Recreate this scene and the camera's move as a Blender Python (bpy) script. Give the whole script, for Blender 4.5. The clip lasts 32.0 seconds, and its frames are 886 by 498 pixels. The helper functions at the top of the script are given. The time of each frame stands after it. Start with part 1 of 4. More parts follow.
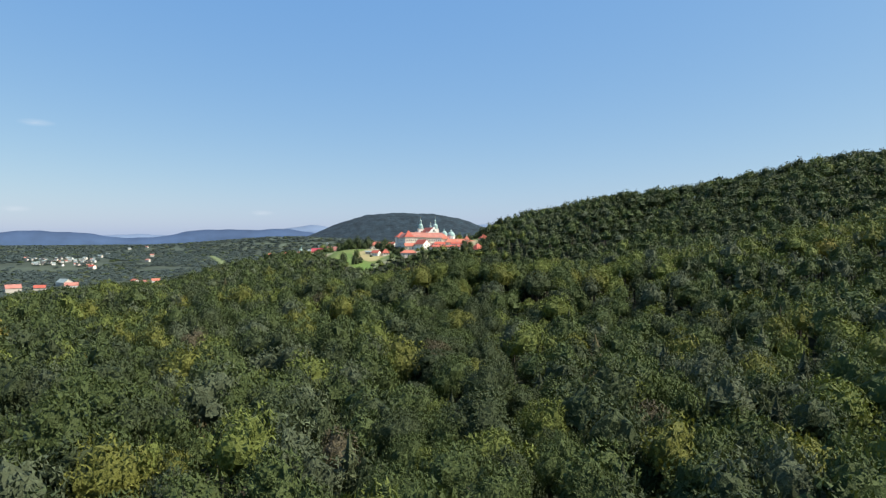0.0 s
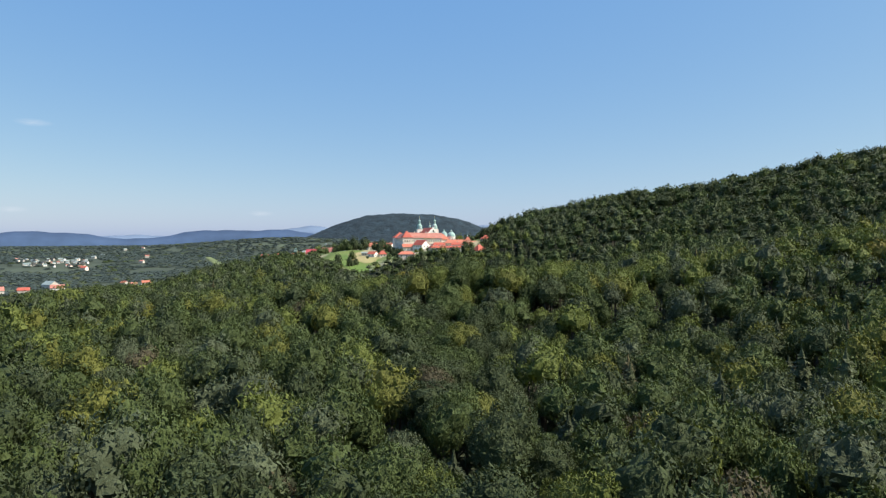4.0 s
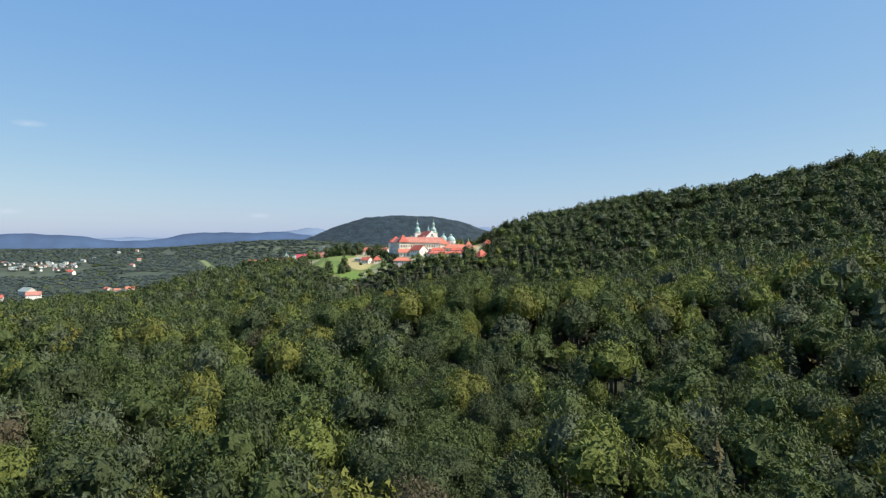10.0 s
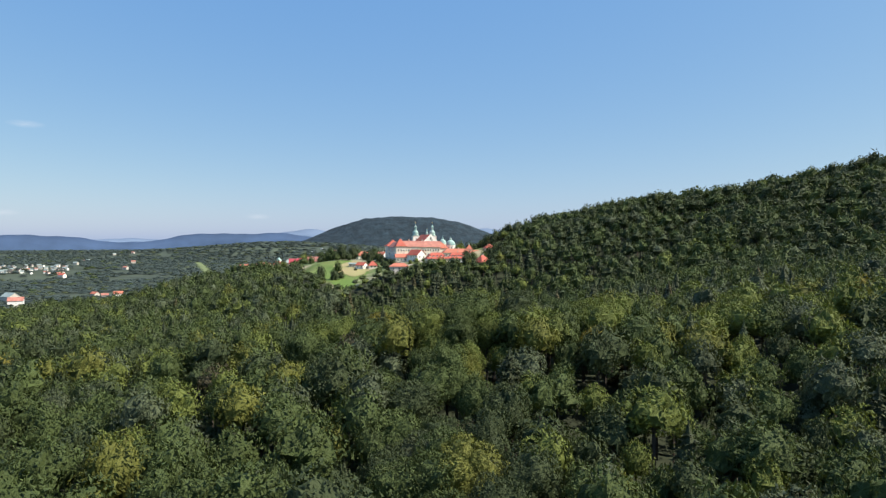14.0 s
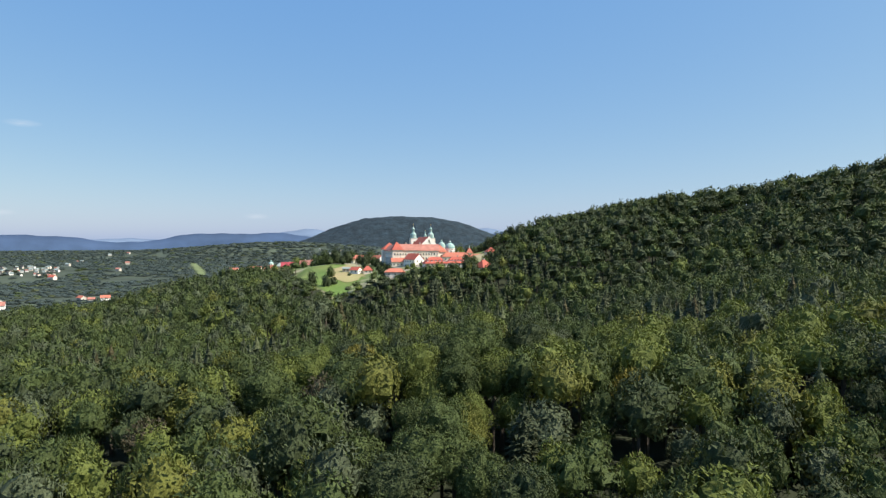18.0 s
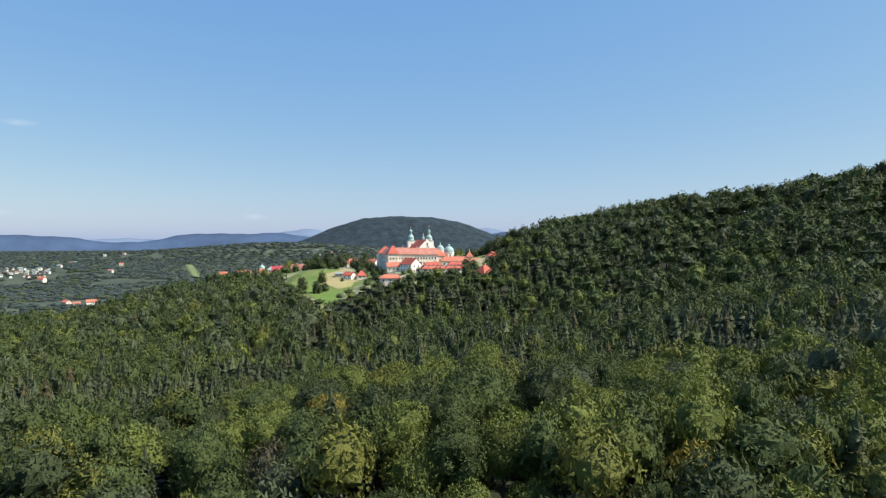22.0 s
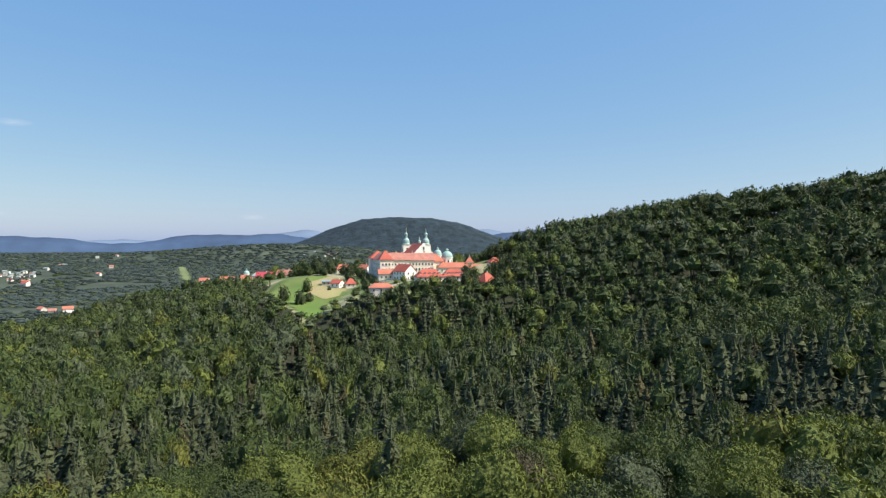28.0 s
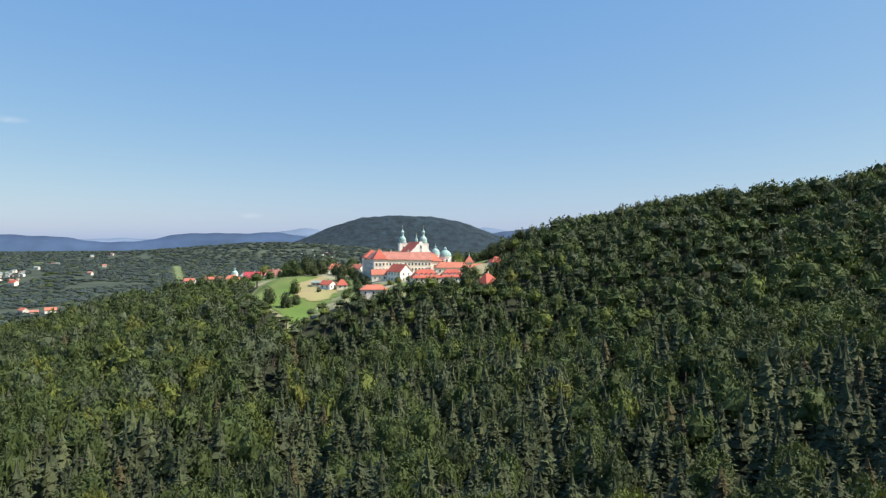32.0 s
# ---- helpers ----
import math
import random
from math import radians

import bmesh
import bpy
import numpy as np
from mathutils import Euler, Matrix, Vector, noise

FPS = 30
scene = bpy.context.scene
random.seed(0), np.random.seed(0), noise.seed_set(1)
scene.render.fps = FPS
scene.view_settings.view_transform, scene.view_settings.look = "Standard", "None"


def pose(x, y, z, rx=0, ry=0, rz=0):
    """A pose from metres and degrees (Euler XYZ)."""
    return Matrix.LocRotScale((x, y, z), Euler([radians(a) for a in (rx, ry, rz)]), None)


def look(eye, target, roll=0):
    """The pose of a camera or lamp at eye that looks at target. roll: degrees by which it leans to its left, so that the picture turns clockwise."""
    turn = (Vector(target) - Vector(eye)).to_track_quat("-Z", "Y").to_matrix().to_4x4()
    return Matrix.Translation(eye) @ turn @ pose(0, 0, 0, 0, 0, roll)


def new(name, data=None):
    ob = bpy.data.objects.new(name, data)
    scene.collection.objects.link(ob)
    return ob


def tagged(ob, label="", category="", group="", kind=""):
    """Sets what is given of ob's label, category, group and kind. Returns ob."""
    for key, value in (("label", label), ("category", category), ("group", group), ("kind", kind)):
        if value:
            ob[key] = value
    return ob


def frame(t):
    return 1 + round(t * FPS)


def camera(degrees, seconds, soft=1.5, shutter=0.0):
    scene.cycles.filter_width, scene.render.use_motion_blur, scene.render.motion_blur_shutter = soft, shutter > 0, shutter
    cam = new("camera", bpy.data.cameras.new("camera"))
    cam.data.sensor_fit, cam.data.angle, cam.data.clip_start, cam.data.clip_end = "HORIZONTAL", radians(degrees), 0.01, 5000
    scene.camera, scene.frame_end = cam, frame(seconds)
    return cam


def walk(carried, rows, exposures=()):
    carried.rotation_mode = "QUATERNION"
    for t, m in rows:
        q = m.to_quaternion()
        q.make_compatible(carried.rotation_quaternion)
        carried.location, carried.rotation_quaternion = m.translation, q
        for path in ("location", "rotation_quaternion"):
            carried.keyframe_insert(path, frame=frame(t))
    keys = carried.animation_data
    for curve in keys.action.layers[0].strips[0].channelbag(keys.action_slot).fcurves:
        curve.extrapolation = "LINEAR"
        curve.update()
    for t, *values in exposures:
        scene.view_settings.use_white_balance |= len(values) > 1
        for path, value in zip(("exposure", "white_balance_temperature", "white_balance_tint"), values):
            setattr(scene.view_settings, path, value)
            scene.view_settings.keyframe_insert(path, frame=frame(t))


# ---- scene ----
cam = camera(70, 32.0, soft=1.28)

# ---- camera path: a steady, slowly climbing flight towards the monastery ----
HORIZON = [(0, 426.5), (3, 427.5), (6, 429), (9, 430.5), (11, 432), (13, 432.7), (15, 432.5), (17, 432), (19, 431.5), (21, 431),
           (23, 431.8), (25, 433), (27, 432.8), (29, 432), (30.5, 431), (32, 430)]


def eye_at(t):
    s = t / 32
    return Vector((0.657 * s + 8.304 * s ** 2 - 1.945 * s ** 3, 232.4 * s + 0.65 * s ** 2 - 0.37 * s ** 3,
                   -8.787 * s + 71.065 * s ** 2 - 47.294 * s ** 3))


def tilt_at(hy):
    """The upward tilt that brings the horizon to that height of an 882 line picture."""
    return (hy - 441) / 1119.7


rows = []
for t, hy in HORIZON:
    e = eye_at(t)
    rows.append((t, look(e, e + Vector((0, 1000, 1000 * tilt_at(hy))))))
walk(cam, rows)

# ---- light ----
SUN_EL, SUN_AZ = radians(50), math.atan2(0.96, -0.22)  # azimuth measured from +y towards +x
world = bpy.data.worlds.new("sky")
scene.world = world
world.use_nodes = True
wn = world.node_tree
sky = wn.nodes.new("ShaderNodeTexSky")
sky.sky_type = "NISHITA"
sky.sun_disc = False
sky.sun_elevation, sky.sun_rotation = SUN_EL, SUN_AZ
sky.altitude, sky.air_density, sky.dust_density, sky.ozone_density = 400, 1.0, 1.2, 1.4
tint = wn.nodes.new("ShaderNodeVectorMath")  # a hazy, paler and redder low sky
tint.operation = "MULTIPLY"
tint.inputs[1].default_value = (1.13, 0.90, 0.325)
wn.links.new(sky.outputs[0], tint.inputs[0])
wn.links.new(tint.outputs[0], wn.nodes["Background"].inputs[0])
wn.nodes["Background"].inputs[1].default_value = 0.0535
deep = wn.nodes.new("ShaderNodeBackground")  # the clear upper air's even blue
deep.inputs[0].default_value, deep.inputs[1].default_value = (0.029, 0.132, 0.382, 1), 1.0
both = wn.nodes.new("ShaderNodeAddShader")
wn.links.new(wn.nodes["Background"].outputs[0], both.inputs[0])
wn.links.new(deep.outputs[0], both.inputs[1])
wn.links.new(both.outputs[0], wn.nodes["World Output"].inputs[0])
sun_data = bpy.data.lights.new("sun", "SUN")
sun_data.energy, sun_data.angle, sun_data.color = 5.0, radians(0.53), (1.0, 0.93, 0.80)
sun = new("sun", sun_data)
sd = Vector((math.sin(SUN_AZ) * math.cos(SUN_EL), math.cos(SUN_AZ) * math.cos(SUN_EL), math.sin(SUN_EL)))
sun.matrix_world = look(sd * 500, (0, 0, 0))
scene.view_settings.exposure = 0.70


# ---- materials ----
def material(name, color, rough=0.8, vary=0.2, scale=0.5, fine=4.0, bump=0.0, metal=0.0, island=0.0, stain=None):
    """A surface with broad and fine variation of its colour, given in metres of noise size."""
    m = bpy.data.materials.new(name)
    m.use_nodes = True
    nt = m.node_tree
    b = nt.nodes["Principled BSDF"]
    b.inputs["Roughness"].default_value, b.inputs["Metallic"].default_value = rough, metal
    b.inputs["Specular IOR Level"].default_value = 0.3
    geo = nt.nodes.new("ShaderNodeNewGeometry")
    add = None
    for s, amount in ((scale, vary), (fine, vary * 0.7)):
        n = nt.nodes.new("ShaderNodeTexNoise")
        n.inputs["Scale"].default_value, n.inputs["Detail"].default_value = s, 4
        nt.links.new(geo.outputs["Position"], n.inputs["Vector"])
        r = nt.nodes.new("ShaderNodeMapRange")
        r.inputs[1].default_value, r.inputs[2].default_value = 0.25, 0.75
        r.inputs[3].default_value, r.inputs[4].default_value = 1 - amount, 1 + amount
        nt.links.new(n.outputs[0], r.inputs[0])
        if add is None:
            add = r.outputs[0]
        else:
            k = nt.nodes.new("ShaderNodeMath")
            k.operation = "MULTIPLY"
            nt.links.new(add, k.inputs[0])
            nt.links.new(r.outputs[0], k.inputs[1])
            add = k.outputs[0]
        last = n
    if island:
        r = nt.nodes.new("ShaderNodeMapRange")
        r.inputs[3].default_value, r.inputs[4].default_value = 1 - island, 1 + island
        nt.links.new(geo.outputs["Random Per Island"], r.inputs[0])
        k = nt.nodes.new("ShaderNodeMath")
        k.operation = "MULTIPLY"
        nt.links.new(add, k.inputs[0])
        nt.links.new(r.outputs[0], k.inputs[1])
        add = k.outputs[0]
    base = nt.nodes.new("ShaderNodeVectorMath")
    base.operation = "SCALE"
    if stain:
        mix = nt.nodes.new("ShaderNodeMix")
        mix.data_type = "RGBA"
        n = nt.nodes.new("ShaderNodeTexNoise")
        n.inputs["Scale"].default_value, n.inputs["Detail"].default_value = stain[1], 3
        nt.links.new(geo.outputs["Position"], n.inputs["Vector"])
        r = nt.nodes.new("ShaderNodeMapRange")
        r.inputs[1].default_value, r.inputs[2].default_value = 0.45, 0.65
        nt.links.new(n.outputs[0], r.inputs[0])
        nt.links.new(r.outputs[0], mix.inputs[0])
        mix.inputs[6].default_value, mix.inputs[7].default_value = (*color, 1), (*stain[0], 1)
        nt.links.new(mix.outputs[2], base.inputs[0])
    else:
        base.inputs[0].default_value = color
    nt.links.new(add, base.inputs["Scale"])
    nt.links.new(base.outputs[0], b.inputs["Base Color"])
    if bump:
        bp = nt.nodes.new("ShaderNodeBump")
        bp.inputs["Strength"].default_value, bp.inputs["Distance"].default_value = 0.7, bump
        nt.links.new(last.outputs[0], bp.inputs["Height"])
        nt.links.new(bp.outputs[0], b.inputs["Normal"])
    return m


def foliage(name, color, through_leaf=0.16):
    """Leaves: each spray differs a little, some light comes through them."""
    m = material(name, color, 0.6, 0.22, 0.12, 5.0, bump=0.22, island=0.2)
    nt = m.node_tree
    b = nt.nodes["Principled BSDF"]
    b.inputs["Specular IOR Level"].default_value = 0.12
    tr = nt.nodes.new("ShaderNodeBsdfTranslucent")
    mix = nt.nodes.new("ShaderNodeMixShader")
    mix.inputs[0].default_value = through_leaf
    link = b.inputs["Base Color"].links[0].from_socket
    warm = nt.nodes.new("ShaderNodeVectorMath")
    warm.operation = "MULTIPLY"
    warm.inputs[1].default_value = (1.2, 1.2, 0.6)
    nt.links.new(link, warm.inputs[0])
    nt.links.new(warm.outputs[0], tr.inputs["Color"])
    nt.links.new(b.outputs[0], mix.inputs[1])
    nt.links.new(tr.outputs[0], mix.inputs[2])
    nt.links.new(mix.outputs[0], nt.nodes["Material Output"].inputs[0])
    return m


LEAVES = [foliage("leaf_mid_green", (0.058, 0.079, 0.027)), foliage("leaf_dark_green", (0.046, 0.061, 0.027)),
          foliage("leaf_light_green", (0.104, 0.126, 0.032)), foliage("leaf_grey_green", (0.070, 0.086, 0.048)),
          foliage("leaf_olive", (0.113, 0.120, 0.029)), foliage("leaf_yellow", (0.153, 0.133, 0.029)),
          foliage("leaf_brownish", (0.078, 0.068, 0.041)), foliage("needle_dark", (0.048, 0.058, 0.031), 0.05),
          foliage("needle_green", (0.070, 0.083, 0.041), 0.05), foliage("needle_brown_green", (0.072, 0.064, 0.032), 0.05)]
BARK = material("bark", (0.07, 0.058, 0.046), 0.9, 0.3, 1.0, 8.0)
FLOOR = material("forest_floor", (0.024, 0.030, 0.015), 0.95, 0.4, 0.02, 0.3)
GRASS = material("meadow_grass", (0.097, 0.160, 0.032), 0.9, 0.18, 0.05, 0.6, stain=((0.13, 0.165, 0.045), 0.03))
YARDGRASS = material("yard_grass", (0.11, 0.15, 0.05), 0.95, 0.2, 0.06, 0.5, stain=((0.30, 0.27, 0.18), 0.05))
STUBBLE = material("dry_field", (0.270, 0.225, 0.117), 0.95, 0.12, 0.05, 0.7, stain=((0.25, 0.24, 0.10), 0.04))
CLEARING = material("valley_field", (0.131, 0.162, 0.068), 0.95, 0.12, 0.01, 0.1)
ROAD = material("pale_gravel_path", (0.42, 0.39, 0.33), 0.95, 0.1, 0.2, 2.0)
ROOF_RED = material("red_roof_tiles", (0.37, 0.090, 0.062), 0.75, 0.2, 0.15, 2.0)
ROOF_ORANGE = material("orange_roof_tiles", (0.41, 0.140, 0.092), 0.75, 0.2, 0.15, 2.0)
ROOF_CRIMSON = material("crimson_sheet_roof", (0.36, 0.060, 0.075), 0.5, 0.12, 0.2, 2.0)
ROOF_FADED = material("weathered_red_tiles", (0.37, 0.160, 0.125), 0.85, 0.25, 0.3, 2.0)
ROOF_DARK = material("dark_slate_roof", (0.07, 0.065, 0.06), 0.7, 0.3, 0.3, 2.0)
ROOF_GREY = material("grey_green_sheet_roof", (0.24, 0.29, 0.28), 0.5, 0.15, 0.2, 2.0)
COPPER = material("green_copper", (0.25, 0.40, 0.37), 0.6, 0.2, 0.4, 2.5, stain=((0.36, 0.46, 0.44), 0.5))
GILT = material("gilded_metal", (0.7, 0.5, 0.2), 0.35, 0.1, 2.0, 8.0, metal=1.0)
CREAM = material("cream_plaster", (0.82, 0.71, 0.60), 0.9, 0.08, 0.15, 1.5)
WHITE = material("white_plaster", (0.84, 0.81, 0.75), 0.9, 0.07, 0.15, 1.5)
GREYWALL = material("grey_plaster", (0.50, 0.46, 0.40), 0.9, 0.12, 0.2, 1.5)
TIMBER = material("dark_timber", (0.10, 0.075, 0.055), 0.85, 0.3, 0.6, 5.0)
GLASS = material("dark_window_glass", (0.03, 0.035, 0.04), 0.12, 0.1, 1.0, 4.0)
FRAME = material("pale_window_frame", (0.72, 0.68, 0.60), 0.8, 0.05, 1.0, 4.0)
STONE = material("pale_stone", (0.45, 0.42, 0.36), 0.9, 0.15, 0.4, 3.0)
VALLEYGROUND = material("valley_ground", (0.045, 0.059, 0.041), 0.95, 0.3, 0.01, 0.05, stain=((0.066, 0.084, 0.054), 0.004))
# leaves of the far woods, greyed and blued with painted haze
VALLEYWOOD_HAZE = foliage("valley_wood_haze_leaf", (0.054, 0.072, 0.065))
# dark woodland, shifted to blue to carry the distance haze in its colour
FARWOOD_HAZE = material("far_woodland_haze_blue", (0.016, 0.029, 0.039), 0.95, 0.5, 0.022, 0.085, bump=10.0)
# wooded ranges whose aerial haze is painted as blue base colour, paler farther off
HAZE_A = material("near_range_haze_blue", (0.045, 0.077, 0.144), 1.0, 0.16, 0.003, 0.015)
HAZE_B = material("far_range_haze_blue", (0.135, 0.189, 0.284), 1.0, 0.03, 0.002, 0.01)


# ---- mesh helpers ----
def mesh_from(name, v, f, mats, index=None, smooth=False):
    """A mesh from vertex and equal-sided face arrays."""
    v, f = np.asarray(v, np.float32), np.asarray(f, np.int32)
    me = bpy.data.meshes.new(name)
    n, k = f.shape
    me.vertices.add(len(v))
    me.vertices.foreach_set("co", v.ravel())
    me.loops.add(n * k)
    me.loops.foreach_set("vertex_index", f.ravel())
    me.polygons.add(n)
    me.polygons.foreach_set("loop_start", np.arange(0, n * k, k, dtype=np.int32))
    if index is not None:
        me.polygons.foreach_set("material_index", np.asarray(index, np.int32))
    me.polygons.foreach_set("use_smooth", np.full(n, smooth))
    for m in mats:
        me.materials.append(m)
    me.update(calc_edges=True)
    me.validate()
    return me


def part(name, bm, mat, parent=None, label=""):
    me = bpy.data.meshes.new(name)
    bmesh.ops.recalc_face_normals(bm, faces=bm.faces)
    bm.to_mesh(me)
    bm.free()
    me.materials.append(mat)
    ob = new(name, me)
    ob.parent = parent
    return tagged(ob, label)


def poly(bm, pts, faces):
    vs = [bm.verts.new(p) for p in pts]
    for f in faces:
        bm.faces.new([vs[i] for i in f])


def box(bm, x0, x1, y0, y1, z0, z1):
    poly(bm, [(x0, y0, z0), (x1, y0, z0), (x1, y1, z0), (x0, y1, z0), (x0, y0, z1), (x1, y0, z1), (x1, y1, z1), (x0, y1, z1)],
         [(0, 3, 2, 1), (4, 5, 6, 7), (0, 1, 5, 4), (1, 2, 6, 5), (2, 3, 7, 6), (3, 0, 4, 7)])


def lathe(bm, profile, sides, x=0, y=0, turn=0.0):
    """A solid of revolution from (radius, height) pairs."""
    rings = []
    for r, z in profile:
        rings.append([bm.verts.new((x + r * math.cos(turn + 2 * math.pi * i / sides), y + r * math.sin(turn + 2 * math.pi * i / sides), z))
                      for i in range(sides)])
    for a, b in zip(rings, rings[1:]):
        for i in range(sides):
            bm.faces.new((a[i], a[(i + 1) % sides], b[(i + 1) % sides], b[i]))
    bm.faces.new(rings[0][::-1])
    bm.faces.new(rings[-1])


# ---- the lie of the land ----
def S(v, a, b):
    k = np.clip((v - a) / (b - a), 0, 1)
    return k * k * (3 - 2 * k)


def softmax(a, b, k):
    h = np.clip(0.5 + 0.5 * (a - b) / k, 0, 1)
    return b + (a - b) * h + k * h * (1 - h)


def ripple(x, y, s):
    return (np.sin(x / s * 1.3 + 0.7) * np.cos(y / s * 1.1 - 0.4) + 0.6 * np.sin((x + y) / s * 2.1 + 1.9) * np.cos((x - 0.7 * y) / s * 1.7))


RIDGE = [(470, 520, 72), (350, 552, 59), (285, 592, 46), (240, 640, 37), (176, 648, 31), (116, 662, 18), (62, 705, -10)]


def ridge_height(x, y):
    """The wooded ridge: a rounded fall away from its crest line."""
    best = np.full(np.shape(x), -1e3)
    for (ax, ay, az), (bx, by, bz) in zip(RIDGE, RIDGE[1:]):
        dx, dy = bx - ax, by - ay
        k = np.clip(((x - ax) * dx + (y - ay) * dy) / (dx * dx + dy * dy), 0, 1)
        d = np.hypot(x - ax - k * dx, y - ay - k * dy)
        back = (x - ax - k * dx) * dy - (y - ay - k * dy) * dx > 0
        fall = np.where(back, 0.25, 0.47) * (np.sqrt(d * d + 400) - 20)
        best = np.maximum(best, az + k * (bz - az) - fall)
    return best


def near_hill(x, y):
    """The broad wooded hill under the flight: a lower shelf, a step up to a flat crest that climbs to the east, and a steep far side."""
    east, west = np.clip(x - 60, 0, 240), np.minimum(x, 0)
    shelf = -40 + 0.12 * east + 0.02 * west
    crest = -28 + 0.165 * east - 13 * (1 - np.exp(west / 75))
    up = S(y, 190, 250)
    drop = 17 * (1 - np.exp(-np.maximum(y - 288, 0) / 60)) * (1 - 0.3 * S(x, 50, 110))
    return shelf * (1 - up) + crest * up - drop - 0.21 * np.clip(-(x + 155), 0, 170)


def ground_height(x, y):
    x, y = np.asarray(x, float), np.asarray(y, float)
    p = near_hill(x, y) + 1.6 * ripple(x, y, 42)
    p = softmax(p, np.full(np.shape(p), -62.0) + 2 * ripple(x, y, 90), 8)
    valley = -64 + 4 * ripple(x, y, 420)
    away = np.maximum(S(y, 760, 1200), np.maximum(S(-x, 350, 700), S(x, 600, 1200)))
    p = p * (1 - away) + valley * away
    # the monastery's knoll
    m = S(-x, 28, 66)
    front = 606 - 40 * m - y
    kn = -9.5 - 0.48 * np.maximum(front, 0) - 0.14 * np.clip(690 - y, 0, 124) * m - 0.12 * np.maximum(y - 840, 0)
    kn = kn - 0.1 * np.clip(-x - 95, 0, 300) - 0.17 * np.clip(-x - 190, 0, 400) - 0.3 * np.maximum(x - 70, 0)
    kn = kn - 0.25 * np.clip(740 - y, 0, 90) * S(-x, 108, 150)
    g = softmax(p, kn, 6)
    # the long gentle slope below the village
    slope = -14.5 - 0.2 * np.maximum(-x - 100, 0) - 0.06 * np.maximum(-x - 250, 0) - 0.3 * np.maximum(x + 70, 0)
    slope = slope - 0.15 * np.maximum(690 - y, 0) - 0.15 * np.maximum(y - 790, 0) + 1.2 * ripple(x, y, 33)
    g = softmax(g, slope, 4)
    g = softmax(g, ridge_height(x, y), 10)
    # low wooded hills beyond the valley
    for hx, hy, sx, sy, a in ((-560, 2500, 560, 420, 74), (-1500, 2700, 700, 500, 30), (-2500, 3000, 800, 600, 30), (-1000, 1700, 380, 260, 22),
                              (900, 2300, 700, 500, 70), (2400, 2600, 900, 700, 90), (-865, 1470, 190, 110, 10)):
        g = g + a * np.exp(-((x - hx) / sx) ** 2 - ((y - hy) / sy) ** 2)
    return g


def gz(x, y):
    return float(ground_height(x, y))


def spread(n, near, far):
    k = np.linspace(-1, 1, n)
    return np.sign(k) * (near * np.abs(k) + (far - near) * np.abs(k) ** 3.2)


def sheet(name, xs, ys, height, mat, label, kind="structure", category="ground"):
    gx, gy = np.meshgrid(xs, ys)
    v = np.stack([gx, gy, height(gx, gy)], -1).reshape(-1, 3)
    nx, ny = len(xs), len(ys)
    i = (np.arange(ny - 1)[:, None] * nx + np.arange(nx - 1)[None]).ravel()
    f = np.stack([i, i + 1, i + nx + 1, i + nx], -1)
    ob = new(name, mesh_from(name, v, f, [mat], smooth=True))
    return tagged(ob, label, category, kind=kind)


sheet("ground", spread(260, 900, 4600), 420 + spread(280, 900, 4250), ground_height, FLOOR, "dark forest floor over hills and open valley")
gm = bpy.data.objects["ground"].data
gm.materials.append(VALLEYGROUND)
for q in gm.polygons:
    if q.center.y > 850 or q.center.x < -365:
        q.material_index = 1


def cone_hill(x, y):
    return -80 + (278 - 0.018 * (x + 400)) * np.exp(-np.abs((x + 240) / 725) ** 2.8 - ((y - 4480) / 420) ** 2) + 2.5 * ripple(x, y, 47) + 2 * ripple(x, y, 19)


sheet("backdrop_hill", np.linspace(-1350, 900, 150), np.linspace(3900, 4720, 60), cone_hill, FARWOOD_HAZE,
      "dark wooded rounded hill behind the monastery, blue haze in its colour", category="hill")


def range_line(name, radius, depth, bumps, base, mat, label):
    """A far mountain range: a long ridge on an arc."""
    th = np.radians(np.linspace(-48, 48, 260))
    top = np.full(th.shape, float(base))
    for c, w, a in bumps:
        top = top + a * np.exp(-((np.degrees(th) - c) / w) ** 2)
    top = top + 2.5 * np.sin(th * 95) + 1.5 * np.sin(th * 210 + 1)
    rows_ = []
    for r, k in ((radius - depth, None), (radius - depth * 0.4, 0.72), (radius, 1.0), (radius + depth * 0.3, 0.4)):
        z = np.full(th.shape, -140.0) if k is None else -140 + (top + 140) * k
        rows_.append(np.stack([r * np.sin(th), r * np.cos(th), z], -1))
    v, n = np.concatenate(rows_), len(th)
    i = (np.arange(3)[:, None] * n + np.arange(n - 1)[None]).ravel()
    f = np.stack([i, i + 1, i + n + 1, i + n], -1)
    tagged(new(name, mesh_from(name, v, f, [mat], smooth=True)), label, "mountains", kind="structure")


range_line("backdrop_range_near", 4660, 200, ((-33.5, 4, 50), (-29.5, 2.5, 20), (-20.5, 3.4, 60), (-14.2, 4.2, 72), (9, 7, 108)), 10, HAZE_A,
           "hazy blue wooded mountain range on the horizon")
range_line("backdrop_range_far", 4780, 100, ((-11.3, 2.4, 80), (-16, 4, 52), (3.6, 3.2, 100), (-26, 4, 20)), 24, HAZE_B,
           "pale blue distant mountain range, haze in its colour")


